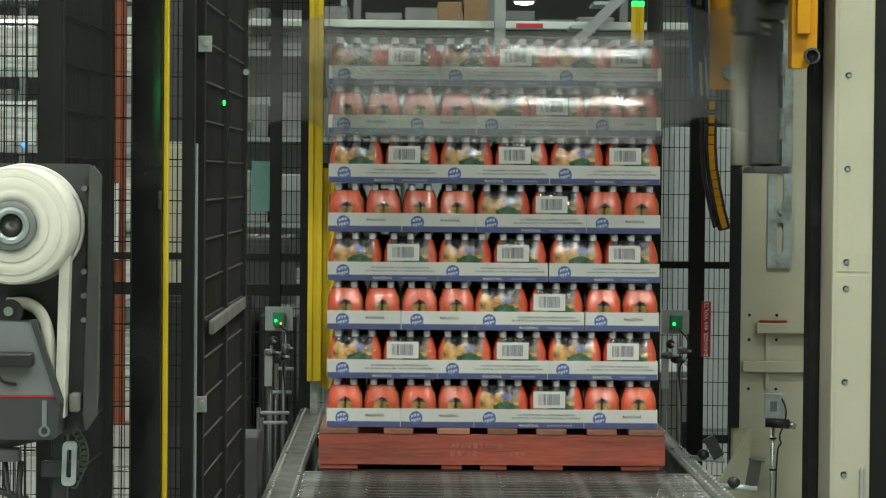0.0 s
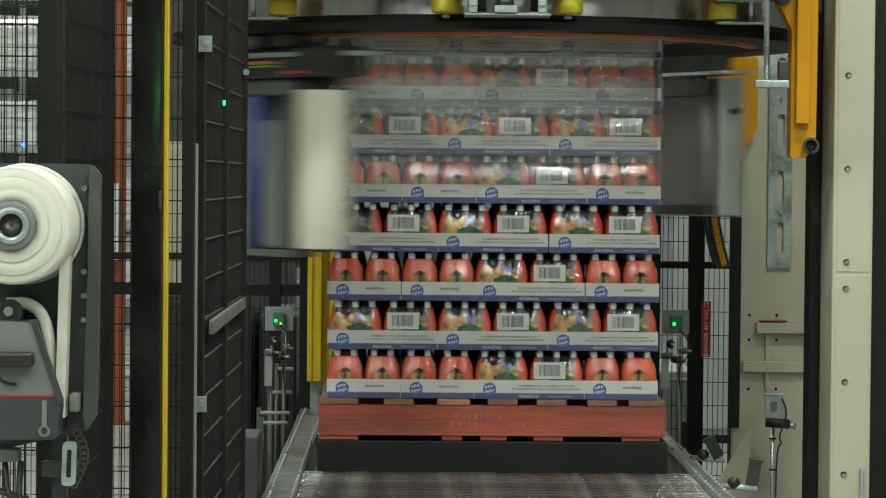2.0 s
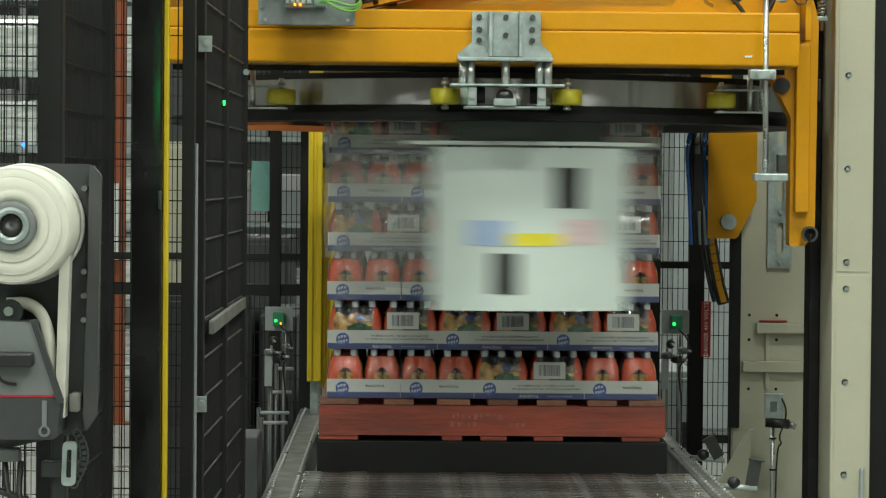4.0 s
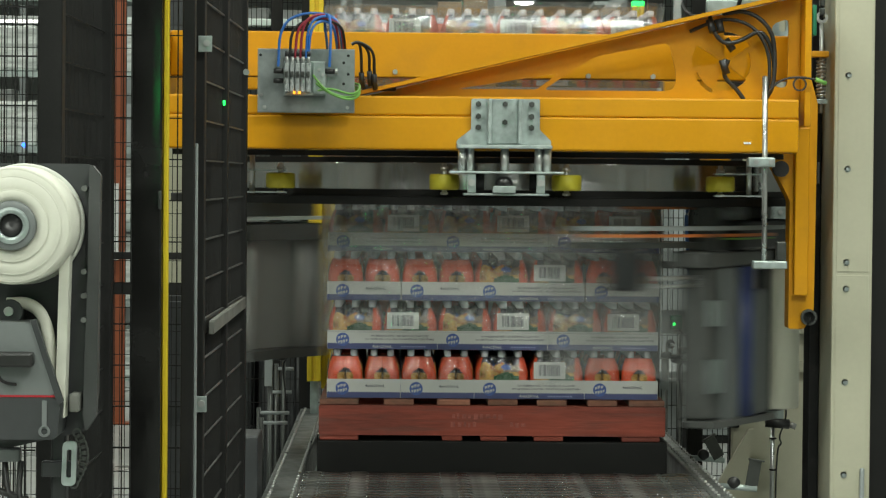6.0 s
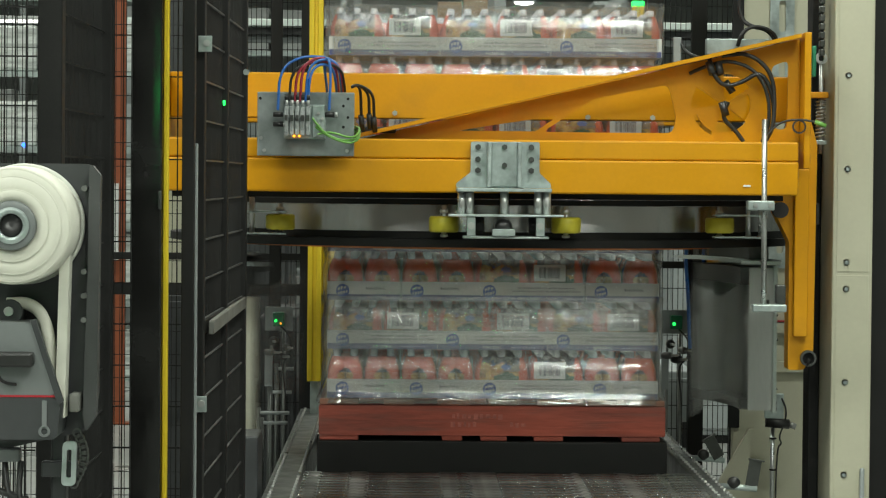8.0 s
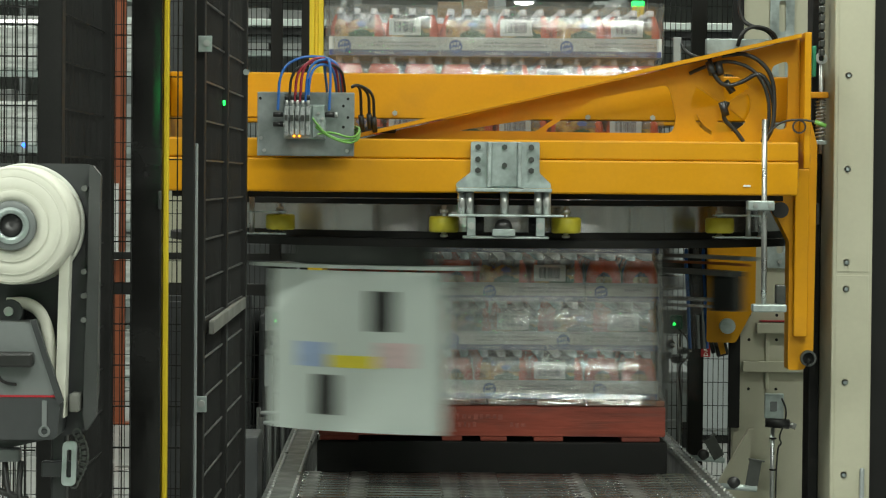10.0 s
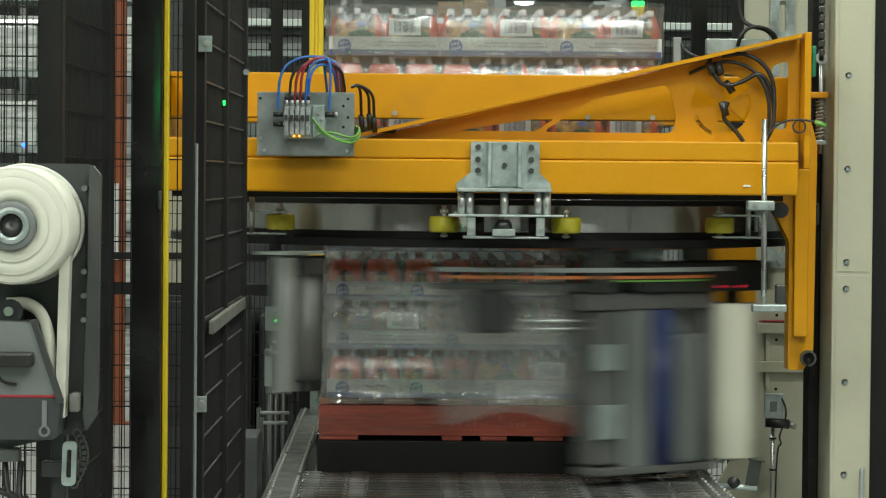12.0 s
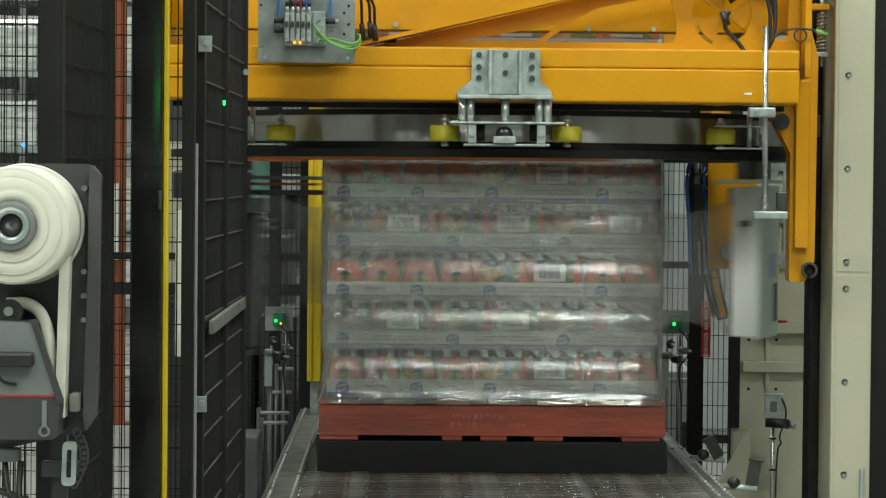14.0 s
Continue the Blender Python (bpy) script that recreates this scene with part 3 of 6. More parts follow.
    def outline(ax, by, z, n=6, rad=0.024):
        rad = min(rad, by * 0.8)
        pts = []
        for cx, cy, s in ((ax - rad, by - rad, 0), (-ax + rad, by - rad, 90), (-ax + rad, -by + rad, 180), (ax - rad, -by + rad, 270)):
            pts += [(cx + rad * math.cos(radians(s + 90 * k / n)), cy + rad * math.sin(radians(s + 90 * k / n)), z) for k in range(n + 1)]
        return pts

    nu, nz = 104, 22

    def lay(s, z, off=0.0, deep=0.0045):
        """A point of the sleeve at share s of its girth: drawn in towards the necks and between the bottles."""
        f = max(0.0, min(1.0, (z - 0.086) / 0.052))
        ax, by = a - 0.0015 + off - 0.0145 * f ** 1.3, b - 0.0015 + off - 0.0125 * f ** 1.3
        o = outline(ax, by, z, n=5, rad=0.022)
        ln = [(Vector(o[(i + 1) % len(o)]) - Vector(o[i])).length for i in range(len(o))]
        d = s * sum(ln)
        i = 0
        while i < len(ln) - 1 and d > ln[i]:
            d -= ln[i]
            i += 1
        p = Vector(o[i]).lerp(Vector(o[(i + 1) % len(o)]), d / max(ln[i], 1e-9))
        dp = deep * (1 + 0.9 * f)
        if abs(p.y) > by - 0.004:
            p.y -= math.copysign(dp * (1 - abs(math.cos(math.pi * p.x / 0.0595))), p.y)
        elif abs(p.x) > ax - 0.004:
            p.x -= math.copysign(dp * 0.9 * (1 - abs(math.sin(math.pi * p.y / 0.0585))), p.x)
        return p

    # clear shrink film over the whole pack, closing over the shoulders
    bm = geo()
    zs = [0.006, 0.05, 0.07, 0.084, 0.092, 0.100, 0.108, 0.116, 0.124, 0.132, 0.139, 0.144]
    gw = [[bm.verts.new(lay(i / nu, z, 0.0014 - (0.006 if z > 0.14 else 0.0))) for z in zs] for i in range(nu)]
    for i in range(nu):
        for j in range(len(zs) - 1):
            bm.faces.new((gw[i][j], gw[(i + 1) % nu][j], gw[(i + 1) % nu][j + 1], gw[i][j + 1])).smooth = True
    wrap = mesh_of("six_pack_wrap", bm, PACK_FILM)

    bm = geo()
    # the printed sleeve: red ends with an arch, fruit-coloured sides with a green foot, clear above
    z_lo, z_hi = 0.050, 0.139
    grid = [[bm.verts.new(lay(i / nu, z_lo + (z_hi - z_lo) * j / nz)) for j in range(nz + 1)] for i in range(nu)]
    for i in range(nu):
        for j in range(nz):
            vs = (grid[i][j], grid[(i + 1) % nu][j], grid[(i + 1) % nu][j + 1], grid[i][j + 1])
            c = sum((v.co for v in vs), Vector()) / 4
            fz = max(0.0, min(1.0, (c.z - 0.088) / 0.05))
            on_side = abs(c.x) < a - 0.0015 - 0.0128 * fz - 0.013
            if not on_side and (c.y / 0.027) ** 2 + (max(0.0, c.z - 0.066) / 0.035) ** 2 < 1:
                continue
            u = -c.x * math.copysign(1, c.y) / a      # runs left to right as one looks at a long side
            mi = 0
            if on_side and u < 0.66:
                if c.z > 0.117 + 0.005 * math.sin(u * 9 + 1) and u > -0.82:
                    continue
                mi = 3 if u < 0.05 or c.z < 0.092 else 4
                if c.z < 0.083 + 0.007 * math.sin(u * 6 + 0.6) and u > -0.30:
                    mi = 1
                if ((u - 0.16) * a / 0.017) ** 2 + ((c.z - 0.107) / 0.010) ** 2 < 1:
                    mi = 2
            fc = bm.faces.new(vs)
            fc.smooth, fc.material_index = True, mi
    sleeve = mesh_of("printed_sleeve", bm, RED_PRINT, GREEN_PRINT, BADGE_BLUE, FRUIT_PRINT, BERRY_PRINT)
    return tray, pr, code, bottle, wrap, sleeve


TRAY_ME, PRINT_ME, CODE_ME, BOTTLE_ME, WRAP_ME, SLEEVE_ME = carton_parts()


def carton():
    t = thing("drink_carton", "white and blue carton tray of twenty-four small orange juice bottles", "carton", group="cartons on the pallet")
    part("tray", TRAY_ME, BOARD, t)
    part("print", PRINT_ME, BOARD, t, "blue printed band, badge and lettering")
    for sx in (-1, 1):
        for sy in (-1, 1):
            w = part("six_pack", WRAP_ME, PACK_FILM, t, "clear shrink wrap round six bottles", at=Matrix.Translation((sx * PL / 4, sy * PW / 4, 0)))
            w.visible_shadow = False
            part("printed_sleeve", SLEEVE_ME, RED_PRINT, w, "orange-red printed end with an arched opening")
            for i in (-1, 0, 1):
                for j in (-0.5, 0.5):
                    part("bottle", BOTTLE_ME, JUICE, w, at=pose(i * 0.0570, j * 0.0560, 0, 0, 0, 40 * i + 70 * j))
    for a, s in ((0, 1), (180, 1)):
        part("barcode_label", CODE_ME, BOARD, t, "white barcode label", at=rot(a) @ Matrix.Translation((0.068, -PW / 2 - 0.0012, 0.069)) @ Matrix.Rotation(radians(-5), 4, "X"))
    return t


# a layer: three cartons in each of three narrow rows, four turned ones in the wide row
ROWS = [0.248, 0.248, 0.372, 0.248]
SPAN = sum(ROWS)
rnd = random.Random(11)
first = None
for layer in range(8):
    y = -SPAN / 2
    for k, d in enumerate(ROWS):
        n = 3 if d < 0.3 else 4
        for i in range(n):
            if n == 3:
                px, turn = -SPAN / 2 + PL * (i + 0.5), 0
            else:
                px, turn = -SPAN / 2 + PW / 2 + (SPAN - PW) * i / 3, 90
            py = y + d / 2
            if layer % 2 == 0:      # every other layer lies crosswise, so that a row shows its ends
                px, py, turn = py, px, turn + 90
            jit = 0.0025
            m = pose(CX + px + rnd.uniform(-jit, jit), CY + py + rnd.uniform(-jit, jit) * 0.5, DECK + layer * PH, 0, 0,
                     turn % 180 + rnd.uniform(-0.25, 0.25))
            if first is None:
                first = c = carton()
                c.matrix_basis = m
            else:
                c = copy_thing(first, m)
            lifted.append(c)
        y += d
# ---- wrapper head: the yellow frame that rides up and down the mast; built at its lowest place ----
HEAD = [(0.0, 0.978), (0.5, 0.907), (1.0, 0.832), (1.5, 0.760), (2.0, 0.688), (2.5, 0.616), (3.0, 0.540), (3.5, 0.471), (4.0, 0.402), (4.5, 0.334),
        (5.0, 0.266), (5.5, 0.198), (6.0, 0.133), (6.5, 0.0665), (6.9, 0.0145), (7.03, 0.001), (7.15, 0.0), (12.0, 0.0), (12.1, 0.006), (12.5, 0.0665), (13.0, 0.142),
        (13.5, 0.212), (14.0, 0.286)]


def head_z(t):
    for (a, u), (b, v) in zip(HEAD[:-1], HEAD[1:]):
        if a <= t <= b:
            return u + (v - u) * (t - a) / (b - a)
    return HEAD[-1][1]


head = thing("wrapping_machine", "yellow enamelled frame of the ring wrapper, sliding on its mast", "wrapper frame", (0, 0, 0))
bm = geo()
add_box(bm, (-1.06, -0.65, 1.535), (0.925, -0.45, 1.640), 0.006)
add_box(bm, (-1.06, -0.643, 1.641), (0.925, -0.45, 1.702), 0.006)
part("front_beam", bm, YELLOW, head)
# black strip added for the shaded gap between beam and ring
part("gap_shade_strip", add_box(geo(), (-1.04, -0.46, 1.5165), (0.905, -0.42, 1.534), 0.002), BLACK, head, "black strip standing in for shade under the front beam")
part("upper_beam", add_box(geo(), (-1.06, -0.30, 1.772), (0.955, -0.20, 1.918), 0.004), YELLOW, head)
gx = [(-0.44, 1.704), (0.952, 1.704), (0.952, 2.030), (0.936, 2.030)]
slot_a = rounded([(-0.134, 1.732), (0.115, 1.732), (0.185, 1.784)], 0.012)
slot_b = rounded([(0.135, 1.730), (0.548, 1.730), (0.560, 1.775), (0.535, 1.885), (0.30, 1.838)], 0.022)
slot_d = rounded([(0.86, 1.945), (0.915, 1.965), (0.912, 1.745), (0.872, 1.745)], 0.02)
FX, FZ = 0.712, 1.822       # middle of the fan-shaped cut-out


def sector(r0, r1, a0, a1, n=8):
    return [(FX + r1 * math.cos(radians(a0 + (a1 - a0) * i / n)), FZ + r1 * math.sin(radians(a0 + (a1 - a0) * i / n))) for i in range(n + 1)] + \
           [(FX + r0 * math.cos(radians(a1 + (a0 - a1) * i / n)), FZ + r0 * math.sin(radians(a1 + (a0 - a1) * i / n))) for i in range(n + 1)]


fan = [sector(0.014, 0.105, 148, 188), sector(0.014, 0.098, 34, 92), sector(0.014, 0.088, -112, -38), sector(0.092, 0.104, -160, -112), sector(0.072, 0.083, -38, 24)]
bm = geo()
add_plate(bm, rounded(gx, 0.004, 1), [slot_a, slot_b, slot_d] + fan, -0.470, -0.458)
part("gusset", bm, YELLOW, head, "yellow gusset plate with cut-out slots")
# flange along the sloping edge
a, b = Vector((-0.45, 0, 1.706)), Vector((0.945, 0, 2.034))
bm = geo()
for s in (0,):
    n = Vector((-(b - a).z, 0, (b - a).x)).normalized() * 0.012
    vs = [(a.x, -0.56, a.z), (b.x, -0.56, b.z), (b.x, -0.445, b.z), (a.x, -0.445, a.z)]
    lower = [bm.verts.new(v) for v in vs]
    upper = [bm.verts.new(Vector(v) + n) for v in vs]
    bm.faces.new(lower[::-1])
    bm.faces.new(upper)
    for i in range(4):
        bm.faces.new((lower[i], lower[(i + 1) % 4], upper[(i + 1) % 4], upper[i]))
part("flange", bm, YELLOW, head)
part("end_plate", add_box(geo(), (0.953, -0.56, 1.62), (0.975, -0.2, 2.05), 0.004), YELLOW, head)
bm = geo()
add_plate(bm, rounded([(0.925, 1.54), (0.87, 1.535), (0.948, 1.385), (0.948, 0.968), (1.0, 0.968), (1.03, 1.03), (1.035, 1.7), (0.98, 1.9), (0.925, 1.7)], 0.01), [], -0.31, -0.22)
part("side_arm", bm, YELLOW, head)
part("arm_face", add_box(geo(), (0.960, -0.345, 1.078), (1.005, -0.312, 1.62), 0.004), YELLOW, head)
bm = geo()
add_cyl(bm, (0.916, -0.33, 1.487), (0.916, -0.30, 1.487), 0.026, 24)
part("hole_plug", bm, BLACK_PLASTIC, head, "round black plug")
bm = geo()
add_disc_hoop(bm, 0.019, 0.026, -0.01, 0.01, seg=28)
bmesh.ops.rotate(bm, verts=bm.verts[:], cent=(0, 0, 0), matrix=Matrix.Rotation(radians(90), 3, "X"))
bmesh.ops.translate(bm, verts=bm.verts[:], vec=(1.010, -0.335, 1.008))
part("eye_ring", bm, DARK_STEEL, head, "dark steel lifting eye")
bm = geo()
add_cyl(bm, (1.010, -0.325, 1.008), (1.010, -0.312, 1.008), 0.019, 20)
add_cyl(bm, (1.010, -0.36, 1.008), (1.004, -0.36, 0.985), 0.004, 8)
part("eye_boss", bm, BLACK, head)
# carriage frame on the far side, and the right rear bracket
part("rear_beam", add_box(geo(), (-1.06, 1.80, 1.80), (0.99, 1.92, 1.92), 0.006), YELLOW, head)
part("left_beam", add_box(geo(), (-1.085, -0.66, 1.60), (-1.061, 1.78, 1.92), 0.006), YELLOW, head)
bm = geo()
add_plate(bm, rounded([(0.872, 1.37), (1.06, 1.37), (1.06, 1.10), (0.985, 0.955), (0.872, 0.955)], 0.012), [], 1.335, 1.36)
part("rear_bracket", bm, YELLOW, head)
part("rear_arm", add_box(geo(), (0.89, 1.43, 1.25), (0.98, 1.80, 1.90), 0.005), YELLOW, head)
part("bearing", add_cyl(geo(), (0.95, 1.305, 1.02), (0.95, 1.334, 1.02), 0.03, 20), GALV, head)
# bolts
for x, z in ((-0.335, 1.790), (0.290, 1.782), (0.500, 1.782)):
    part("bolt", add_cyl(geo(), (x, -0.312, z), (x, -0.30, z), 0.009, 6), STEEL, head)
part("data_plate", add_box(geo(), (0.752, -0.653, 1.562), (0.775, -0.6505, 1.568)), SIGN_WHITE, head)

# galvanised drive bracket at the middle
bm = geo()
add_plate(bm, rounded([(-0.097, 1.695), (0.116, 1.695), (0.116, 1.60), (0.152, 1.565), (0.152, 1.552), (-0.142, 1.552), (-0.142, 1.565), (-0.097, 1.60)], 0.006), [], -0.668, -0.652)
part("drive_plate", bm, GALV, head, "bolted galvanised bracket plate")
bm = geo()
for x in (-0.040, 0.053):
    add_box(bm, (x - 0.006, -0.715, 1.555), (x + 0.006, -0.669, 1.694), 0.002)
add_box(bm, (-0.034, -0.680, 1.556), (0.047, -0.669, 1.694), 0.002)
part("channel", bm, GALV, head)
for x in (-0.075, 0.090):
    for z in (1.678, 1.640, 1.606):
        part("bolt", add_cyl(geo(), (x, -0.682, z), (x, -0.669, z), 0.0095, 6), DARK_STEEL, head)
for z in (1.678, 1.622):
    part("bolt", add_cyl(geo(), (0.007, -0.692, z), (0.007, -0.681, z), 0.009, 6), DARK_STEEL, head)
part("shelf", add_box(geo(), (-0.142, -0.74, 1.540), (0.152, -0.56, 1.551), 0.002), GALV, head)
for x in (-0.125, -0.10, 0.007, 0.112, 0.138):
    part("spacer", add_cyl(geo(), (x, -0.70, 1.47), (x, -0.70, 1.540), 0.013, 16), STEEL, head)
part("axle_plate", add_box(geo(), (-0.165, -0.73, 1.463), (0.19, -0.60, 1.470), 0.002), GALV, head)
part("foot_plate", add_box(geo(), (-0.12, -0.72, 1.395), (0.145, -0.60, 1.402), 0.002), GALV, head)
for x in (-0.095, 0.118):
    part("strut", add_box(geo(), (x - 0.013, -0.722, 1.403), (x + 0.013, -0.70, 1.462), 0.002), GALV, head)
    part("pivot_bolt", add_cyl(geo(), (x, -0.735, 1.435), (x, -0.722, 1.435), 0.012, 6), STEEL, head)
for x in (-0.075, 0.105):
    part("guide_roller", add_cyl(geo(), (x - 0.02, -0.66, 1.437), (x + 0.02, -0.66, 1.437), 0.026, 20), RUBBER, head)
part("scraper", add_box(geo(), (-0.03, -0.735, 1.403), (0.04, -0.70, 1.425), 0.002), GALV, head)
part("knuckle", add_lathe(geo(), [(0.0, 0.030), (0.018, 0.026), (0.026, 0.014), (0.028, 0.0), (0.0, 0.0)], (0.005, -0.70, 1.426), 16), BLACK_PLASTIC, head)


def support_wheel(x, y, width=0.03):
    w = part("support_wheel", add_lathe(geo(), [(0.0, -0.026), (0.042, -0.026), (0.047, -0.020), (0.047, 0.018), (0.042, 0.024), (0.0, 0.024)], (x, y, 1.437), 28), POLY, head, "yellow polyurethane support wheel")
    bm = geo()
    add_cyl(bm, (x, y, 1.395), (x, y, 1.495), 0.008, 10)
    add_cyl(bm, (x, y, 1.472), (x, y, 1.484), 0.015, 6)
    add_cyl(bm, (x, y, 1.397), (x, y, 1.404), 0.014, 6)
    part("axle", bm, STEEL, w)
    return w


for x, y in ((-0.177, -0.56), (0.207, -0.56), (-0.70, -0.36), (0.715, -0.36)):
    support_wheel(x, y)
for s in (-1, 1):
    xs = -0.70 if s < 0 else 0.715
    bm = geo()
    add_box(bm, (min(xs - 0.02 * s, xs + 0.14 * s), -0.40, 1.466), (max(xs - 0.02 * s, xs + 0.14 * s), -0.33, 1.471))
    add_box(bm, (min(xs - 0.02 * s, xs + 0.14 * s), -0.40, 1.396), (max(xs - 0.02 * s, xs + 0.14 * s), -0.33, 1.401))
    part("wheel_arm", bm, GALV, head)
    part("hanger", add_cyl(geo(), (xs + 0.09 * s, -0.38, 1.395), (xs + 0.09 * s, -0.38, 1.536), 0.009, 10), STEEL, head)
    part("hanger", add_cyl(geo(), (xs + 0.13 * s, -0.38, 1.395), (xs + 0.13 * s, -0.38, 1.536), 0.009, 10), STEEL, head)

# valve plate with hoses
plate = part("valve_plate", add_box(geo(), (-0.757, -0.712, 1.645), (-0.458, -0.705, 1.842), 0.004), PLATE_METAL, head, "dull aluminium mounting plate")
part("plate_spacer", add_box(geo(), (-0.70, -0.704, 1.66), (-0.52, -0.652, 1.70)), GALV, head)
for x, z in ((-0.735, 1.662), (-0.48, 1.662), (-0.745, 1.70)):
    part("screw", add_cyl(geo(), (x, -0.718, z), (x, -0.712, z), 0.006, 6), STEEL, plate)
part("valve_base", add_box(geo(), (-0.675, -0.74, 1.697), (-0.545, -0.713, 1.803), 0.003), GALV, plate)
for k in range(5):
    x = -0.672 + k * 0.0165
    v = part("valve", add_box(geo(), (x, -0.765, 1.708), (x + 0.0135, -0.741, 1.796), 0.002), VALVE_GREY, plate, "grey pneumatic valve")
    part("valve_cap", add_box(geo(), (x + 0.002, -0.772, 1.752), (x + 0.0115, -0.7655, 1.770), 0.001), DARK_STEEL, v)
    part("valve_screw", add_cyl(geo(), (x + 0.0067, -0.769, 1.738), (x + 0.0067, -0.7655, 1.738), 0.0035, 8), STEEL, v)
    part("fitting", add_cyl(geo(), (x + 0.0067, -0.75, 1.797), (x + 0.0067, -0.75, 1.816), 0.0055, 10), STEEL, plate)
    part("fitting", add_cyl(geo(), (x + 0.0067, -0.75, 1.8165), (x + 0.0067, -0.75, 1.832), 0.0065, 10), BLACK_PLASTIC, plate)
for x, z in ((-0.692, 1.772), (-0.692, 1.742), (-0.535, 1.772)):
    part("elbow_fitting", add_cyl(geo(), (x - 0.014, -0.745, z), (x + 0.016, -0.745, z), 0.008, 10), BLACK_PLASTIC, plate)
    part("elbow_nut", add_cyl(geo(), (x + 0.0165, -0.745, z), (x + 0.026, -0.745, z), 0.009, 6), STEEL, plate)
part("manifold_end", add_box(geo(), (-0.586, -0.757, 1.70), (-0.548, -0.741, 1.80), 0.003), GALV, plate)
for k in range(5):
    part("terminal", add_cyl(geo(), (-0.567 + 0.012 * (k % 2), -0.768, 1.712 + 0.016 * k), (-0.567 + 0.012 * (k % 2), -0.7575, 1.712 + 0.016 * k), 0.005, 8), STEEL, plate)
for x, z in ((-0.492, 1.80), (-0.478, 1.822), (-0.478, 1.765), (-0.492, 1.735), (-0.748, 1.822)):
    part("plate_hole", add_cyl(geo(), (x, -0.7135, z), (x, -0.7123, z), 0.0045, 10), BLACK, plate)
for x in (-0.642, -0.626):
    part("indicator", add_box(geo(), (x - 0.003, -0.767, 1.703), (x + 0.003, -0.741, 1.709)), AMBER_GLOW, plate, "amber indicator light")
for k, (x0, z0, x1, top, mt) in enumerate(((-0.692, 1.785, -0.50, 1.955, BLUE_HOSE), (-0.657, 1.812, -0.49, 1.935, BLACK_PLASTIC), (-0.640, 1.812, -0.495, 1.94, RED_HOSE), (-0.624, 1.812, -0.51, 1.95, RED_HOSE),
                                           (-0.607, 1.812, -0.50, 1.945, BLUE_HOSE), (-0.535, 1.785, -0.545, 1.95, BLUE_HOSE), (-0.60, 1.805, -0.515, 1.93, BLUE_HOSE))):
    pts = [(x0, -0.75, z0), (x0 + 0.005, -0.75, z0 + (top - z0) * 0.75), (x0 * 0.6 + x1 * 0.4, -0.735, top), (x1 - 0.01, -0.70, top - 0.01), (x1, -0.66, 1.86), (x1, -0.55, 1.82)]
    part("hose", add_tube(geo(), pts, 0.0044, 8), mt, plate)
for x0, z0, lo in ((-0.585, 1.76, 1.69), (-0.575, 1.735, 1.683), (-0.57, 1.712, 1.70)):
    part("hose", add_tube(geo(), [(x0, -0.765, z0), (x0 + 0.04, -0.775, lo + 0.02), (x0 + 0.10, -0.77, lo), (-0.445, -0.74, lo + 0.012), (-0.44, -0.70, lo + 0.035), (-0.47, -0.66, lo + 0.04)], 0.0035, 6), GREEN_HOSE, plate)
for x1, z1 in ((-0.44, 1.78), (-0.415, 1.785), (-0.40, 1.775)):
    part("cable", add_tube(geo(), [(-0.47, -0.65, 1.86), (-0.45, -0.65, 1.87), (x1, -0.62, 1.845), (x1, -0.58, z1), (x1 + 0.005, -0.56, 1.735)], 0.005, 6), BLACK_PLASTIC, head)
    part("plug", add_cyl(geo(), (x1, -0.585, z1 - 0.005), (x1 + 0.004, -0.565, z1 - 0.05), 0.0085, 10), BLACK_PLASTIC, head)
part("cable_duct", add_box(geo(), (-0.44, -0.50, 1.722), (-0.33, -0.46, 1.742), 0.005), BLACK_PLASTIC, head)
# cables at the fan-shaped cut-out
for pts in ([(0.66, -0.50, 1.965), (0.66, -0.53, 1.93), (0.70, -0.53, 1.875), (0.76, -0.52, 1.89), (0.82, -0.52, 1.93), (0.86, -0.52, 1.86), (0.865, -0.52, 1.75), (0.83, -0.52, 1.70)],
            [(0.70, -0.50, 1.975), (0.78, -0.53, 1.985), (0.85, -0.53, 1.93), (0.865, -0.53, 1.85), (0.86, -0.53, 1.75), (0.84, -0.52, 1.71)],
            [(0.72, -0.50, 1.83), (0.70, -0.50, 1.78), (0.745, -0.50, 1.74), (0.77, -0.50, 1.705)]):
    part("cable", add_tube(geo(), pts, 0.007, 8), BLACK_PLASTIC, head)
for p, q in (((0.655, -0.52, 1.955), (0.668, -0.53, 1.915)), ((0.685, -0.52, 1.955), (0.692, -0.53, 1.915)), ((0.71, -0.50, 1.895), (0.735, -0.50, 1.86)), ((0.70, -0.50, 1.83), (0.715, -0.50, 1.785))):
    part("plug", add_cyl(geo(), p, q, 0.012, 12), BLACK_PLASTIC, head)
for pts, r in (([(0.845, 0.24, 2.30), (0.845, 0.24, 2.14), (0.891, 0.22, 2.108), (0.930, 0.22, 2.105), (0.962, 0.22, 2.08), (0.979, 0.24, 2.037), (0.98, 0.244, 2.0)], 0.008),
               ([(0.84, 0.22, 2.045), (0.845, 0.20, 2.075), (0.875, 0.2, 2.11), (0.930, 0.205, 2.108), (0.966, 0.205, 2.083), (0.985, 0.22, 2.03)], 0.007),
               ([(0.63, 0.1, 2.055), (0.64, 0.08, 2.02), (0.67, 0.05, 1.998), (0.71, 0.0, 1.985), (0.74, 0.0, 1.975)], 0.006)):
    part("cable", add_tube(geo(), pts, r, 8), BLACK_PLASTIC, head)
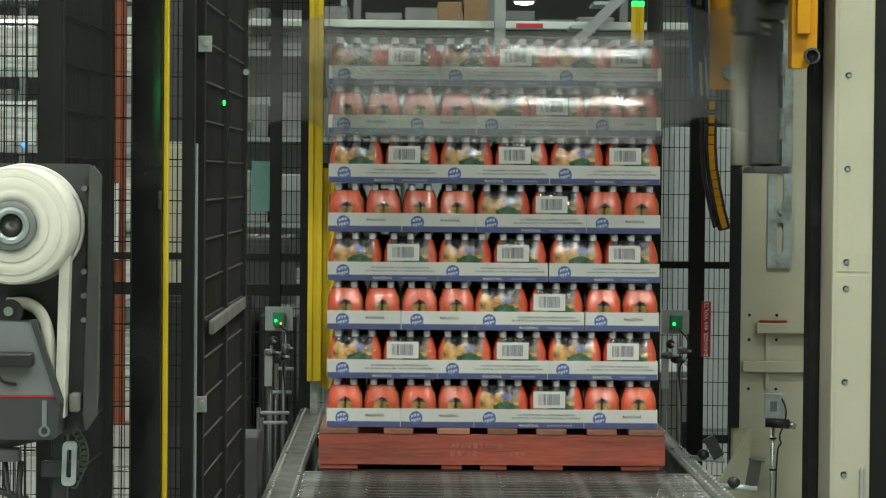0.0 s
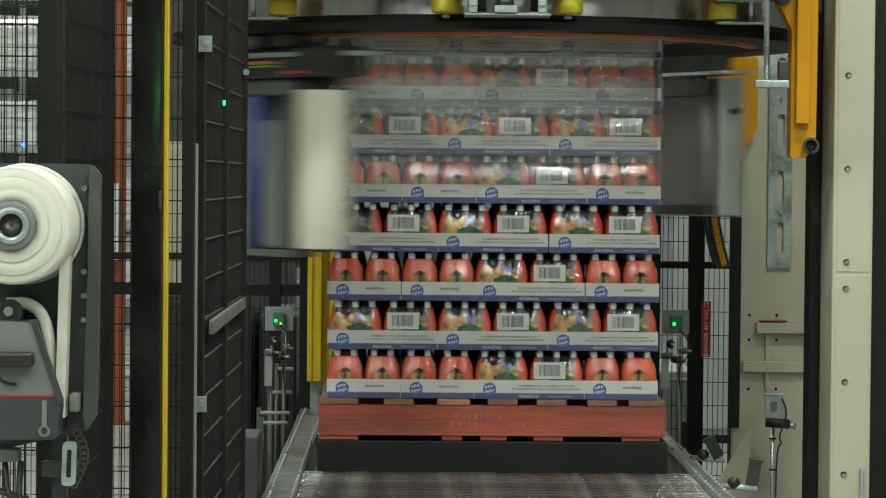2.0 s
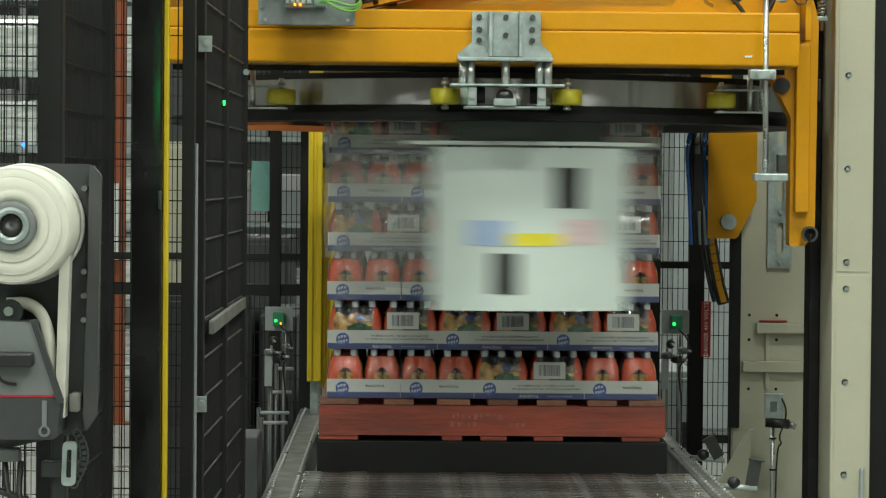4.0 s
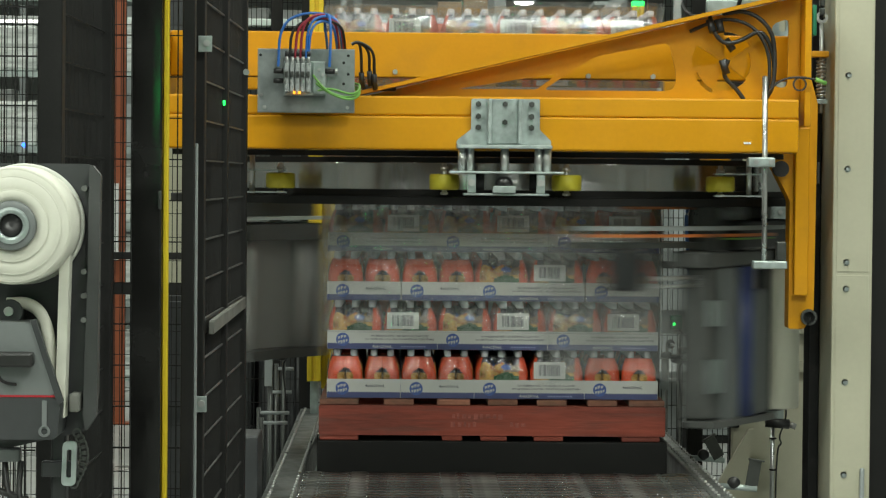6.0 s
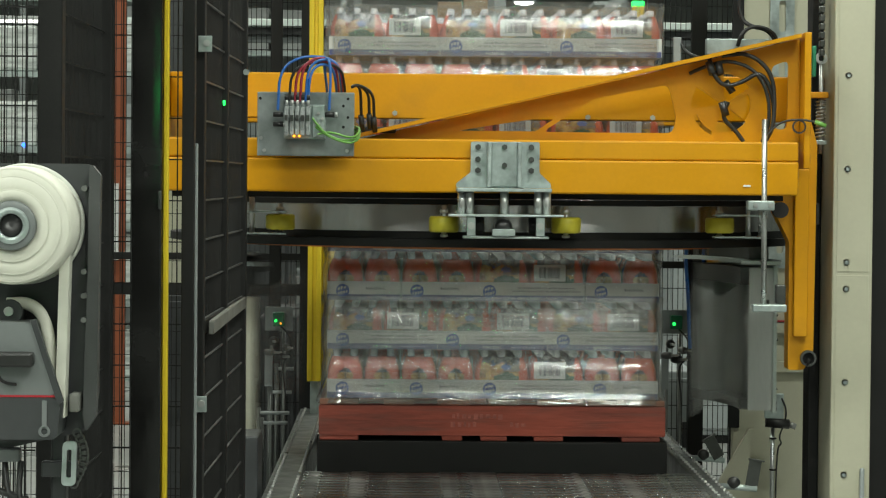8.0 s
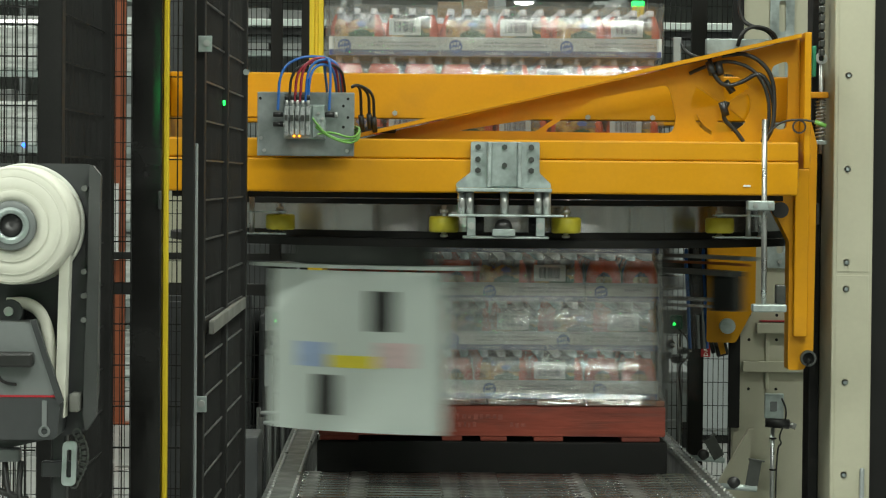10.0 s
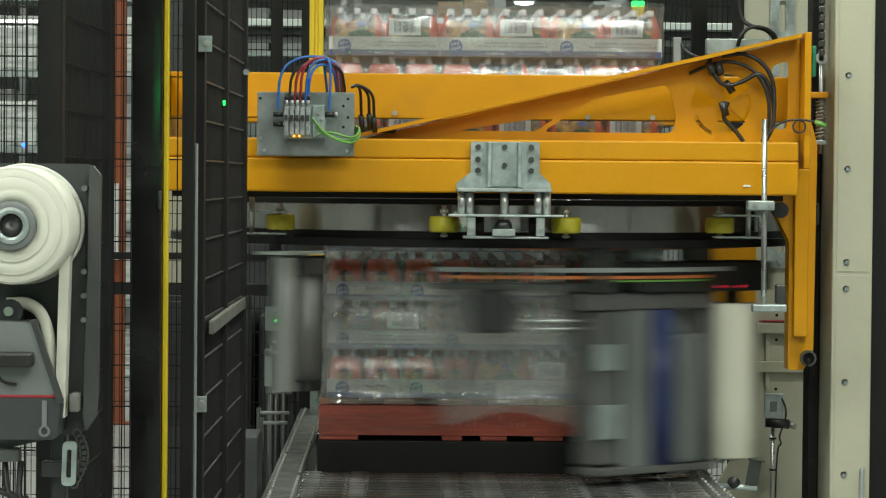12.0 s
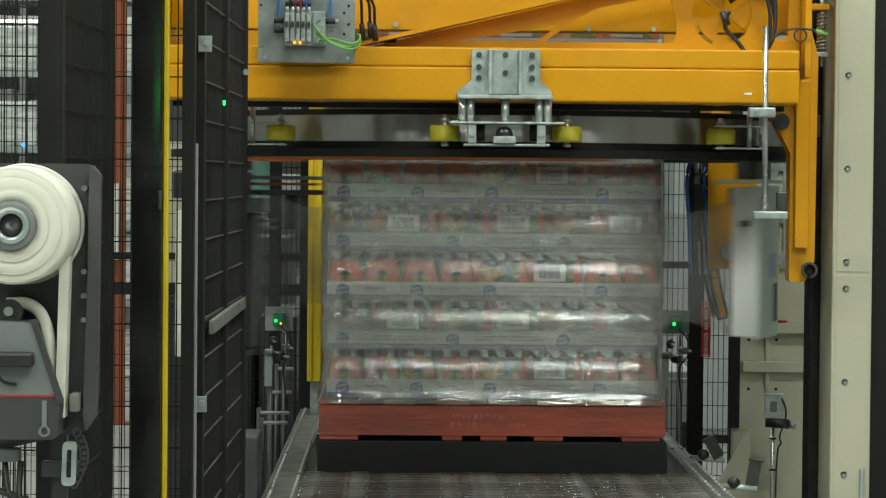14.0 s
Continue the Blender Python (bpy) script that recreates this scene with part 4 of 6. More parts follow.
part("junction", add_box(geo(), (0.605, 0.09, 1.97), (0.632, 0.12, 2.065), 0.003), GREY_PLASTIC, head)
part("fan_cable", add_tube(geo(), [(0.60, -0.475, 1.92), (0.655, -0.50, 1.945), (0.72, -0.51, 1.962), (0.80, -0.52, 1.935), (0.845, -0.525, 1.86), (0.85, -0.52, 1.76), (0.83, -0.50, 1.705)], 0.006, 8), BLACK_PLASTIC, head)
bm = geo()
add_disc_hoop(bm, 0.017, 0.022, -0.003, 0.003, seg=24)
bmesh.ops.rotate(bm, verts=bm.verts[:], cent=(0, 0, 0), matrix=Matrix.Rotation(radians(90), 3, "X"))
bmesh.ops.translate(bm, verts=bm.verts[:], vec=(0.936, -0.575, 1.752))
part("cable_coil", bm, BLACK_PLASTIC, head, "small coil of black cable")
part("coil_lead", add_tube(geo(), [(0.83, -0.57, 1.715), (0.87, -0.575, 1.765), (0.93, -0.577, 1.776), (0.985, -0.575, 1.768)], 0.0035, 6), BLACK_PLASTIC, head)
part("coil_plug", add_cyl(geo(), (0.985, -0.575, 1.768), (1.02, -0.575, 1.755), 0.007, 8), GREEN_HOSE, head, "green plug")
# sensor rod with clamps
part("sensor_rod", add_cyl(geo(), (0.803, -0.75, 1.77), (0.807, -0.75, 1.20), 0.0085, 14), STEEL, head, "bright vertical sensor rod")
clamp = part("clamp", add_box(geo(), (0.752, -0.775, 1.490), (0.834, -0.73, 1.520), 0.004), GALV, head)
part("clamp_arm", add_box(geo(), (0.762, -0.73, 1.492), (0.822, -0.655, 1.518), 0.003), GALV, head)
for x in (0.775, 0.822):
    part("bolt", add_cyl(geo(), (x, -0.783, 1.505), (x, -0.775, 1.505), 0.008, 6), STEEL, clamp)
cl2 = part("clamp", add_box(geo(), (0.770, -0.775, 1.178), (0.875, -0.73, 1.202), 0.004), GALV, head)
part("sensor", add_box(geo(), (0.842, -0.77, 1.203), (0.872, -0.735, 1.262), 0.004), DARK_STEEL, cl2)
# spring tensioner, green terminal and chain at the mast side
part("tab", add_box(geo(), (0.976, -0.28, 1.852), (1.075, -0.22, 1.872), 0.003), YELLOW, head)
bm = geo()
turns, pts = 11, []
for i in range(turns * 10 + 1):
    a = 2 * math.pi * i / 10
    pts.append((1.054 + 0.014 * math.cos(a), -0.25 + 0.014 * math.sin(a), 1.72 + 0.125 * i / (turns * 10)))
part("spring", add_tube(bm, pts, 0.0035, 6, rounds=0), STEEL, head)
part("spring_rod", add_cyl(geo(), (1.054, -0.25, 1.67), (1.054, -0.25, 1.97), 0.007, 10), STEEL, head)
part("rod_nut", add_box(geo(), (1.035, -0.268, 1.70), (1.073, -0.232, 1.716), 0.003), GALV, head)
bm = geo()
add_disc_hoop(bm, 0.010, 0.019, -0.008, 0.008, seg=20)
bmesh.ops.rotate(bm, verts=bm.verts[:], cent=(0, 0, 0), matrix=Matrix.Rotation(radians(90), 3, "X"))
bmesh.ops.translate(bm, verts=bm.verts[:], vec=(1.054, -0.25, 1.982))
part("rod_eye", bm, STEEL, head)
part("terminal", add_box(geo(), (0.978, -0.30, 1.92), (1.015, -0.25, 2.02), 0.003), GREY_PLASTIC, head)
part("terminal_cover", add_box(geo(), (1.016, -0.30, 1.92), (1.03, -0.25, 2.02), 0.003), GREEN_BOX, head)
part("top_bracket", add_box(geo(), (0.735, 0.25, 2.015), (1.02, 0.29, 2.07), 0.003), GALV, head)
part("latch", add_box(geo(), (1.036, -0.30, 1.44), (1.046, -0.24, 1.51), 0.003), BLACK_PLASTIC, head)

# ---- rotating ring with its two film carriages ----
RING_R = 1.12
ring = thing("wrapper_ring", "turning steel ring that carries two film carriages", "wrapper ring", (CX, CY, 0))
bm = geo()
add_disc_hoop(bm, RING_R - 0.05, RING_R - 0.03, 1.412, 1.495, seg=128)
part("drum", bm, DRUM, ring, "bright steel drum face with painted reflection streaks")
bm = geo()
add_disc_hoop(bm, RING_R - 0.16, RING_R + 0.01, 1.362, 1.388, seg=128)
add_disc_hoop(bm, RING_R - 0.16, RING_R - 0.028, 1.389, 1.411, seg=128)
part("lower_flange", bm, BLACK, ring)
bm = geo()
add_disc_hoop(bm, RING_R - 0.16, RING_R - 0.028, 1.497, 1.514, seg=128)
part("upper_flange", bm, BLACK, ring)
bm = geo()
add_disc_hoop(bm, RING_R - 0.20, RING_R - 0.165, 1.352, 1.374, seg=64, a0=60, a1=215)
part("slip_ring", bm, COPPER, ring, "orange slip ring inside the flange")


def ring_part(name, bm, mt, turn, label="", parent=None, smooth=False):
    return part(name, bm, mt, parent or ring, label, at=pose(0, 0, 0, 0, 0, turn) if parent is None else None, smooth=smooth)


# the panelled carriage: a bent cover, pale outside and bare inside, over a steel frame


def arc_shell(r0, r1, z0, z1, a0, a1, n=20):
    """A bent plate about the ring's middle; 0 degrees is its front."""
    b = geo()
    return add_disc_hoop(b, r0, r1, z0, z1, seg=n, a0=270 + a0, a1=270 + a1)


cover = ring_part("carriage_cover", arc_shell(1.016, 1.03, 0.757, 1.278, -17.5, 18.0), PANEL_WHITE, 0, "pale green-white bent cover of a film carriage")
part("lining", arc_shell(1.008, 1.0145, 0.764, 1.272, -17.2, 17.7), LINING, cover, "bare grey inside of the cover")
part("cover_lip", arc_shell(0.90, 1.04, 1.286, 1.298, -22, 23), PANEL_WHITE, cover)
part("end_flange", arc_shell(0.93, 1.0075, 0.764, 1.272, -17.2, -16.4, 1), LINING, cover)
part("end_flange", arc_shell(0.93, 1.0075, 0.764, 1.272, 16.9, 17.7, 1), LINING, cover)
for deg, w, z0, z1, mt, text in ((6.7, 0.088, 1.085, 1.215, BLACK_PLASTIC, "dark slot in the cover"), (-4.6, 0.085, 0.81, 0.94, BLACK_PLASTIC, "dark slot in the cover"),
                                 (-7.6, 0.125, 0.965, 1.045, STICK_BLUE, "pale blue sticker"), (0.8, 0.17, 0.965, 1.005, STICK_YELLOW, "yellow warning sticker"), (9.4, 0.125, 0.97, 1.05, STICK_PINK, "pale red sticker")):
    h = math.degrees(w / 2 / 1.03)
    part("vent_slot" if mt is BLACK_PLASTIC else "sticker", arc_shell(1.0303, 1.032, z0, z1, deg - h, deg + h, 6), mt, cover, text)
part("hinge_bar", arc_shell(0.97, 1.0, 1.14, 1.16, -19.5, -17.6, 2), DARK_STEEL, cover)
inner = ring_part("carriage_frame", arc_shell(0.90, 0.99, 1.21, 1.27, -15, 15), CARRIAGE, 0, "grey steel frame behind the cover")
part("foot_plate", arc_shell(0.90, 0.99, 0.765, 0.80, -15, 15), CARRIAGE, inner)
for deg, r in ((-11, 0.022), (12, 0.03)):
    ca, sa = math.cos(radians(270 + deg)), math.sin(radians(270 + deg))
    part("stretch_roller", add_cyl(geo(), (0.945 * ca, 0.945 * sa, 0.801), (0.945 * ca, 0.945 * sa, 1.209), r, 18), LINING, inner)
ring_part("carriage_hanger", arc_shell(0.93, 1.0, 1.300, 1.361, -15, 15), DARK_STEEL, 0)
# the open carriage with the film roll
frame_b = ring_part("carriage_frame", add_box(geo(), (-0.34, -0.97, 1.16), (0.20, -0.85, 1.215), 0.008), CARRIAGE, 180, "dark open frame of a film carriage")
frame_b.matrix_basis = pose(0, 0, 0, 0, 0, 180) @ Matrix.Translation((0, -0.05, 0))
part("drive_housing", add_box(geo(), (-0.13, -1.0, 1.216), (0.43, -0.85, 1.315), 0.010), BLACK_PLASTIC, frame_b, "black drive housing over the film roll")
for x, mt in ((0.20, RED_GLOW), (0.285, RED_GLOW)):
    part("indicator", add_cyl(geo(), (x, -1.004, 1.232), (x, -1.0005, 1.232), 0.0045, 10), mt, frame_b, "red indicator light")
part("hanger", add_box(geo(), (-0.30, -0.98, 1.216), (-0.22, -0.90, 1.361), 0.004), DARK_STEEL, frame_b)
part("hanger", add_box(geo(), (0.10, -0.98, 1.316), (0.18, -0.90, 1.361), 0.004), DARK_STEEL, frame_b)
part("motor", add_cyl(geo(), (-0.06, -0.93, 1.316), (-0.06, -0.93, 1.36), 0.055, 20), GREY_PLASTIC, frame_b)
part("trailing_motor", add_box(geo(), (-0.64, -0.85, 1.09), (-0.52, -0.77, 1.225), 0.012), DARK_GREY, frame_b, "dark motor block on the trailing arm")
part("motor_arm", arc_shell(0.90, 0.98, 1.226, 1.245, -46, -18, 14), DARK_STEEL, frame_b)
part("cable_tray", arc_shell(0.97, 1.03, 1.284, 1.298, -46, 30, 30), GREY_PLASTIC, frame_b, "pale cable tray bent round the ring")
part("orange_cable", arc_shell(1.0, 1.012, 1.262, 1.272, -44, 14, 24), COPPER, frame_b, "orange cable along the tray")
part("green_cable", arc_shell(1.0, 1.010, 1.252, 1.258, -12, 20, 14), GREEN_HOSE, frame_b)
for z, r in ((1.128, 0.008), (1.102, 0.006)):
    part("tie_rod", add_cyl(geo(), (-0.50, -0.88, z), (-0.17, -0.93, z), r, 12), STEEL, frame_b)
part("tall_plate", add_box(geo(), (-0.17, -0.975, 0.65), (-0.062, -0.93, 1.159), 0.006), LAB_GREY, frame_b, "tall grey guide plate")
unit = part("gear_unit", add_box(geo(), (-0.285, -0.955, 0.66), (-0.172, -0.86, 1.159), 0.008), CARRIAGE, frame_b, "dark grey gear unit")
for z0, z1 in ((0.967, 1.052), (0.745, 0.856)):
    part("pale_cover", add_box(geo(), (-0.275, -0.972, z0), (-0.19, -0.956, z1), 0.004), GALV, unit, "bare metal cover plate")
part("rear_plate", add_box(geo(), (-0.17, -0.90, 0.66), (0.19, -0.885, 1.159), 0.004), LAB_GREY, frame_b)
part("blue_roller", add_cyl(geo(), (-0.008, -0.96, 0.655), (-0.008, -0.96, 1.159), 0.031, 18), BLUE_ROLL, frame_b, "blue film guide roller")
part("grey_cover", add_box(geo(), (0.045, -0.985, 0.655), (0.148, -0.92, 1.08), 0.015), LAB_GREY, frame_b, "grey roller cover")
part("stretch_roller", add_cyl(geo(), (0.18, -0.95, 0.655), (0.18, -0.95, 1.159), 0.022, 18), CARRIAGE, frame_b)
part("bottom_plate", add_box(geo(), (-0.29, -0.99, 0.63), (0.20, -0.87, 0.654), 0.004), CARRIAGE, frame_b)
part("roll_mandrel", add_cyl(geo(), (0.31, -0.93, 0.65), (0.31, -0.93, 1.215), 0.03, 16), DARK_STEEL, frame_b)
part("film_roll", add_lathe(geo(), [(0.031, 0.0), (0.083, 0.0), (0.085, 0.004), (0.085, 0.510), (0.083, 0.514), (0.031, 0.514)], (0.31, -0.93, 0.660), 40), WHITE_ROLL, frame_b, "white roll of stretch film")
# the webs that run from each carriage to the load
for turn in (0, 180):
    bm = geo()
    n, rows = 10, []
    p, q = Vector((math.sin(radians(-14)) * 0.93, -math.cos(radians(-14)) * 0.93, 0)), Vector((math.sin(radians(-46)) * 0.812, -math.cos(radians(-46)) * 0.812, 0))
    for i in range(n + 1):
        f = i / n
        c = p.lerp(q, f)
        neck = 0.05 * math.sin(f * math.pi) ** 2
        rows.append([bm.verts.new((c.x, c.y, 0.77 + neck + (0.46 - 2 * neck) * j / 8)) for j in range(9)])
    for i in range(n):
        for j in range(8):
            bm.faces.new((rows[i][j], rows[i + 1][j], rows[i + 1][j + 1], rows[i][j + 1])).smooth = True
    ring_part("film_web", bm, WEB_FILM, turn, "taut milky film web").visible_shadow = False

# ---- film wound round the load, in bands that ride inside the ring until they are laid ----
BAND_H = 0.36


def film_band(k, grow, rest):
    h = 0.571 + 0.0012 * grow
    bm = geo()
    nz, rad = 40, 0.035
    rnd = random.Random(k)
    ph = [rnd.uniform(0, 6.28) for _ in range(8)]
    rows = []
    for j in range(nz + 1):
        z = BAND_H * j / nz
        loop = []
        for side in range(4):
            for i in range(25):
                u = -1 + 2 * i / 24
                a = radians(side * 90)
                x, y = u * (h - rad), -h
                bulge = 0.0018 * math.sin(9 * u + ph[side] + z * 14) + 0.0015 * math.sin(23 * u + z * 60 + ph[side + 4])
                # drawn in between the trays, over the necks of the bottles
                f = ((rest + z - DECK - LIFT[-1][1]) / PH) % 1.0
                y += 0.0075 * math.sin(math.pi * (f - 0.64) / 0.36) * (0.8 + 0.2 * math.cos(17 * u + ph[side])) if f > 0.64 else 0.0
                y -= bulge
                if rest < 0.83 and z < 0.05:      # tucked over the edge of the pallet
                    y -= 0.022 * (1 - z / 0.05) ** 2
                if i in (0, 24):
                    y += 0.004
                loop.append((x * math.cos(a) - y * math.sin(a), x * math.sin(a) + y * math.cos(a), z))
        rows.append([bm.verts.new(p) for p in loop])
    m = len(rows[0])
    for a, b in zip(rows[:-1], rows[1:]):
        for i in range(m):
            bm.faces.new((a[i], a[(i + 1) % m], b[(i + 1) % m], b[i])).smooth = True
    ob = solid("film_band", bm, WRAP_FILM, "clear milky stretch film wound round the load", "stretch film")
    ob["group"] = "film bands"
    ob.location = (CX, CY, 0)
    return ob


PARK = 1.365
# time at which a band leaves the ring, and the height of its lower edge once it lies on the load
BANDS = [(-1.0, 1.815), (-1.0, 1.80), (0.9, 1.56), (2.5, 1.31), (4.2, 1.06), (5.9, 0.822), (7.2, 0.823), (8.4, 0.86), (12.5, 1.14), (13.2, 1.30)]
bands = [film_band(k, k, BANDS[k][1]) for k in range(len(BANDS))]


def lift_z(t):
    for (a, u), (b, v) in zip(LIFT[:-1], LIFT[1:]):
        if a <= t <= b:
            return u + (v - u) * (t - a) / (b - a)
    return LIFT[-1][1]

# ---- details of the mast ----
for z in (1.923, 1.621, 1.320, 1.234, 0.932, 0.632, 2.2):
    b = part("cover_bolt", add_cyl(geo(), (1.127, -0.358, z), (1.127, -0.35, z), 0.0065, 6), GALV, mast)
    part("washer", add_cyl(geo(), (1.127, -0.3525, z), (1.127, -0.3502, z), 0.011, 16), GALV, b)
part("cover_panel", add_box(geo(), (1.095, -0.3525, 1.29), (1.20, -0.3505, 3.0), 0.001), CREAM, mast)
part("cover_panel", add_box(geo(), (1.095, -0.3525, 0.02), (1.20, -0.3505, 1.278), 0.001), CREAM, mast)
part("handle", add_box(geo(), (1.178, -0.368, 0.42), (1.192, -0.353, 0.655), 0.003), GREY_PLASTIC, mast)
for x in (1.045, 1.152, 1.267):
    for z in (1.059, 0.963, 0.771):
        part("bolt_hole", add_cyl(geo(), (x, 1.3985, z), (x, 1.3997, z), 0.006, 14), BLACK, mast, "dark round bolt hole")
part("cross_bar", add_box(geo(), (1.070, 1.36, 0.990), (1.40, 1.399, 1.030), 0.003), CREAM, mast)
part("cross_bar", add_box(geo(), (1.018, 1.37, 0.838), (1.40, 1.399, 0.880), 0.003), CREAM, mast)
part("riser", add_box(geo(), (1.108, 1.385, 0.771), (1.122, 1.3985, 0.99), 0.002), CREAM, mast)
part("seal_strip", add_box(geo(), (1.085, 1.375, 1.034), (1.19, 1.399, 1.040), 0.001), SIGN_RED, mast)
bm = geo()
add_plate(bm, rounded([(1.111, 1.243), (1.205, 1.243), (1.205, 2.35), (1.111, 2.35)], 0.004, 1),
          [rounded([(1.146, z), (1.172, z), (1.172, z + 0.12), (1.146, z + 0.12)], 0.013) for z in (1.30, 1.50, 1.72, 1.94, 2.16)], 1.385, 1.393)
part("slotted_strap", bm, GALV, mast, "galvanised strap with long slots")
for z in (1.268, 1.46, 1.68, 1.90):
    part("bolt", add_cyl(geo(), (1.159, 1.375, z), (1.159, 1.385, z), 0.009, 6), STEEL, mast)
bm = geo()
add_plate(bm, [(0.86, 0.30), (1.02, 0.30), (1.06, 0.62), (1.04, 0.62)], [], 1.33, 1.36)
part("brace", bm, CREAM, mast)
bm = geo()
for k in range(46):
    z = 1.99 + k * 0.028
    add_box(bm, (1.046, -0.27, z), (1.062, -0.235, z + 0.022), 0.003)
chain = part("lift_chain", bm, DARK_STEEL, head, "dark steel lifting chain")

# right of the mast: the outer guard with its mesh
fence("guard_fence", (1.32, -0.32), (2.3, -0.32), 0.12, 2.55, (0.0,), "black mesh guard fence beside the mast")

# ---- photo-eyes and their stands ----


def photo_eye(name, x, y, z, s, label):
    """A sensor on a plate, clamped to a thin stand on the conveyor rail."""
    t = thing(name, label, "sensor", (x, y, 0), group="photo-eyes at the conveyor")
    part("plate", add_box(geo(), (-0.055, 0.0, z - 0.05), (0.055, 0.006, z + 0.045), 0.003), GREY_PLASTIC, t)
    b = part("sensor", add_box(geo(), (-0.022, -0.05, z - 0.03), (0.024, -0.001, z + 0.025), 0.005), GREEN_BOX, t, "green sensor housing")
    part("indicator", add_cyl(geo(), (-0.010, -0.054, z - 0.008), (-0.010, -0.050, z - 0.008), 0.006, 10), GREEN_GLOW, b, "green indicator light")
    if s < 0:
        part("indicator", add_cyl(geo(), (0.010, -0.054, z - 0.018), (0.010, -0.050, z - 0.018), 0.004, 10), AMBER_GLOW, b, "amber indicator light")
    part("stand", add_cyl(geo(), (0.02, 0.02, 0.0), (0.02, 0.02, z - 0.04), 0.0075, 12), RAIL_STEEL, t)
    part("stand", add_cyl(geo(), (-0.03, 0.02, 0.0), (-0.03, 0.02, z - 0.10), 0.006, 12), RAIL_STEEL, t)
    for k, (dx, dz, r) in enumerate(((-0.02, -0.09, 0.016), (0.03, -0.115, 0.013), (0.005, -0.15, 0.015), (-0.035, -0.135, 0.012))):
        c = part("clamp", add_lathe(geo(), [(0, -0.02), (r, -0.02), (r * 1.15, -0.01), (r * 1.15, 0.01), (r, 0.02), (0, 0.02)], seg=14), RAIL_STEEL if k % 2 else BLACK_PLASTIC, t,
                 at=pose(dx, -0.012, z + dz, 90, 0, 20 * k))
        part("clamp_screw", add_cyl(geo(), (0, 0, 0.02), (0.01, 0, 0.05), 0.005, 8), STEEL, c)
    part("drop_plate", add_box(geo(), (-0.055, -0.01, z - 0.27), (-0.025, -0.004, z - 0.13), 0.002), GREY_PLASTIC, t)
    part("cable", add_tube(geo(), [(0.01, -0.04, z - 0.03), (0.05, -0.04, z - 0.07), (0.055, -0.02, z - 0.14), (0.01, 0.0, z - 0.18), (0.03, 0.02, z - 0.30), (0.03, 0.03, 0.3)], 0.0035, 6), BLACK_PLASTIC, t)
    return t


photo_eye("photo_eye", -0.793, 1.60, 1.022, -1, "green photo-eye with two lights on a clamped stand")
photo_eye("photo_eye", 0.778, 1.60, 1.022, 1, "green photo-eye on a grey plate beside the outfeed")

reflector = thing("sensor_stand", "small clear-faced sensor on a thin steel stand", "sensor", (1.120, 1.25, 0))
part("pole", add_cyl(geo(), (0, 0, 0), (0, 0, 0.66), 0.0085, 12), STEEL, reflector)
bm = geo()
add_box(bm, (-0.036, -0.03, 0.672), (0.038, -0.022, 0.768), 0.003)
part("face", bm, GALV, reflector, "dull metal sensor plate")
part("lens", add_box(geo(), (-0.014, -0.034, 0.70), (0.012, -0.030, 0.738), 0.003), LAB_GREY, reflector)
part("clamp", add_cyl(geo(), (-0.03, -0.02, 0.657), (0.06, -0.02, 0.650), 0.019, 16), BLACK_PLASTIC, reflector)
part("clamp_screw", add_cyl(geo(), (0.06, -0.02, 0.650), (0.085, -0.02, 0.640), 0.012, 12), STEEL, reflector)
part("cable", add_tube(geo(), [(0.03, -0.03, 0.75), (0.048, -0.035, 0.71), (0.045, -0.03, 0.66), (0.02, -0.02, 0.60), (0.035, -0.02, 0.575), (0.015, -0.01, 0.56), (0.013, 0.0, 0.2)], 0.0035, 6), BLACK_PLASTIC, reflector)
for z in (0.59, 0.47):
    part("cable_tie", add_cyl(geo(), (0.002, 0, z), (0.002, 0, z + 0.006), 0.014, 10), BLACK, reflector)


def rail_bracket(x, y, tilt):
    t = thing("reflector_bracket", "small reflector in a black clamp on the conveyor rail", "bracket", (x, y, ROLL_Z - 0.03), group="rail brackets")
    part("knob", add_lathe(geo(), [(0, -0.016), (0.017, -0.015), (0.021, -0.006), (0.021, 0.006), (0.017, 0.014), (0, 0.015)], seg=16), BLACK_PLASTIC, t, at=pose(0, 0, 0.03, 90, 0, 0))
    part("arm", add_cyl(geo(), (-0.045, 0, 0.02), (0.075, -0.01, 0.012), 0.010, 12), GALV, t)
    bm = geo()
    add_box(bm, (-0.022, -0.006, 0.0), (0.022, 0.0, 0.085), 0.003)
    add_box(bm, (-0.026, -0.018, 0.082), (0.026, 0.0, 0.088), 0.002)
    part("reflector", bm, DARK_STEEL, t, at=pose(0.055, -0.01, 0.022, 0, tilt, 15))
    return t


rail_bracket(0.775, -0.32, 10)
rail_bracket(0.775, 0.55, -30)

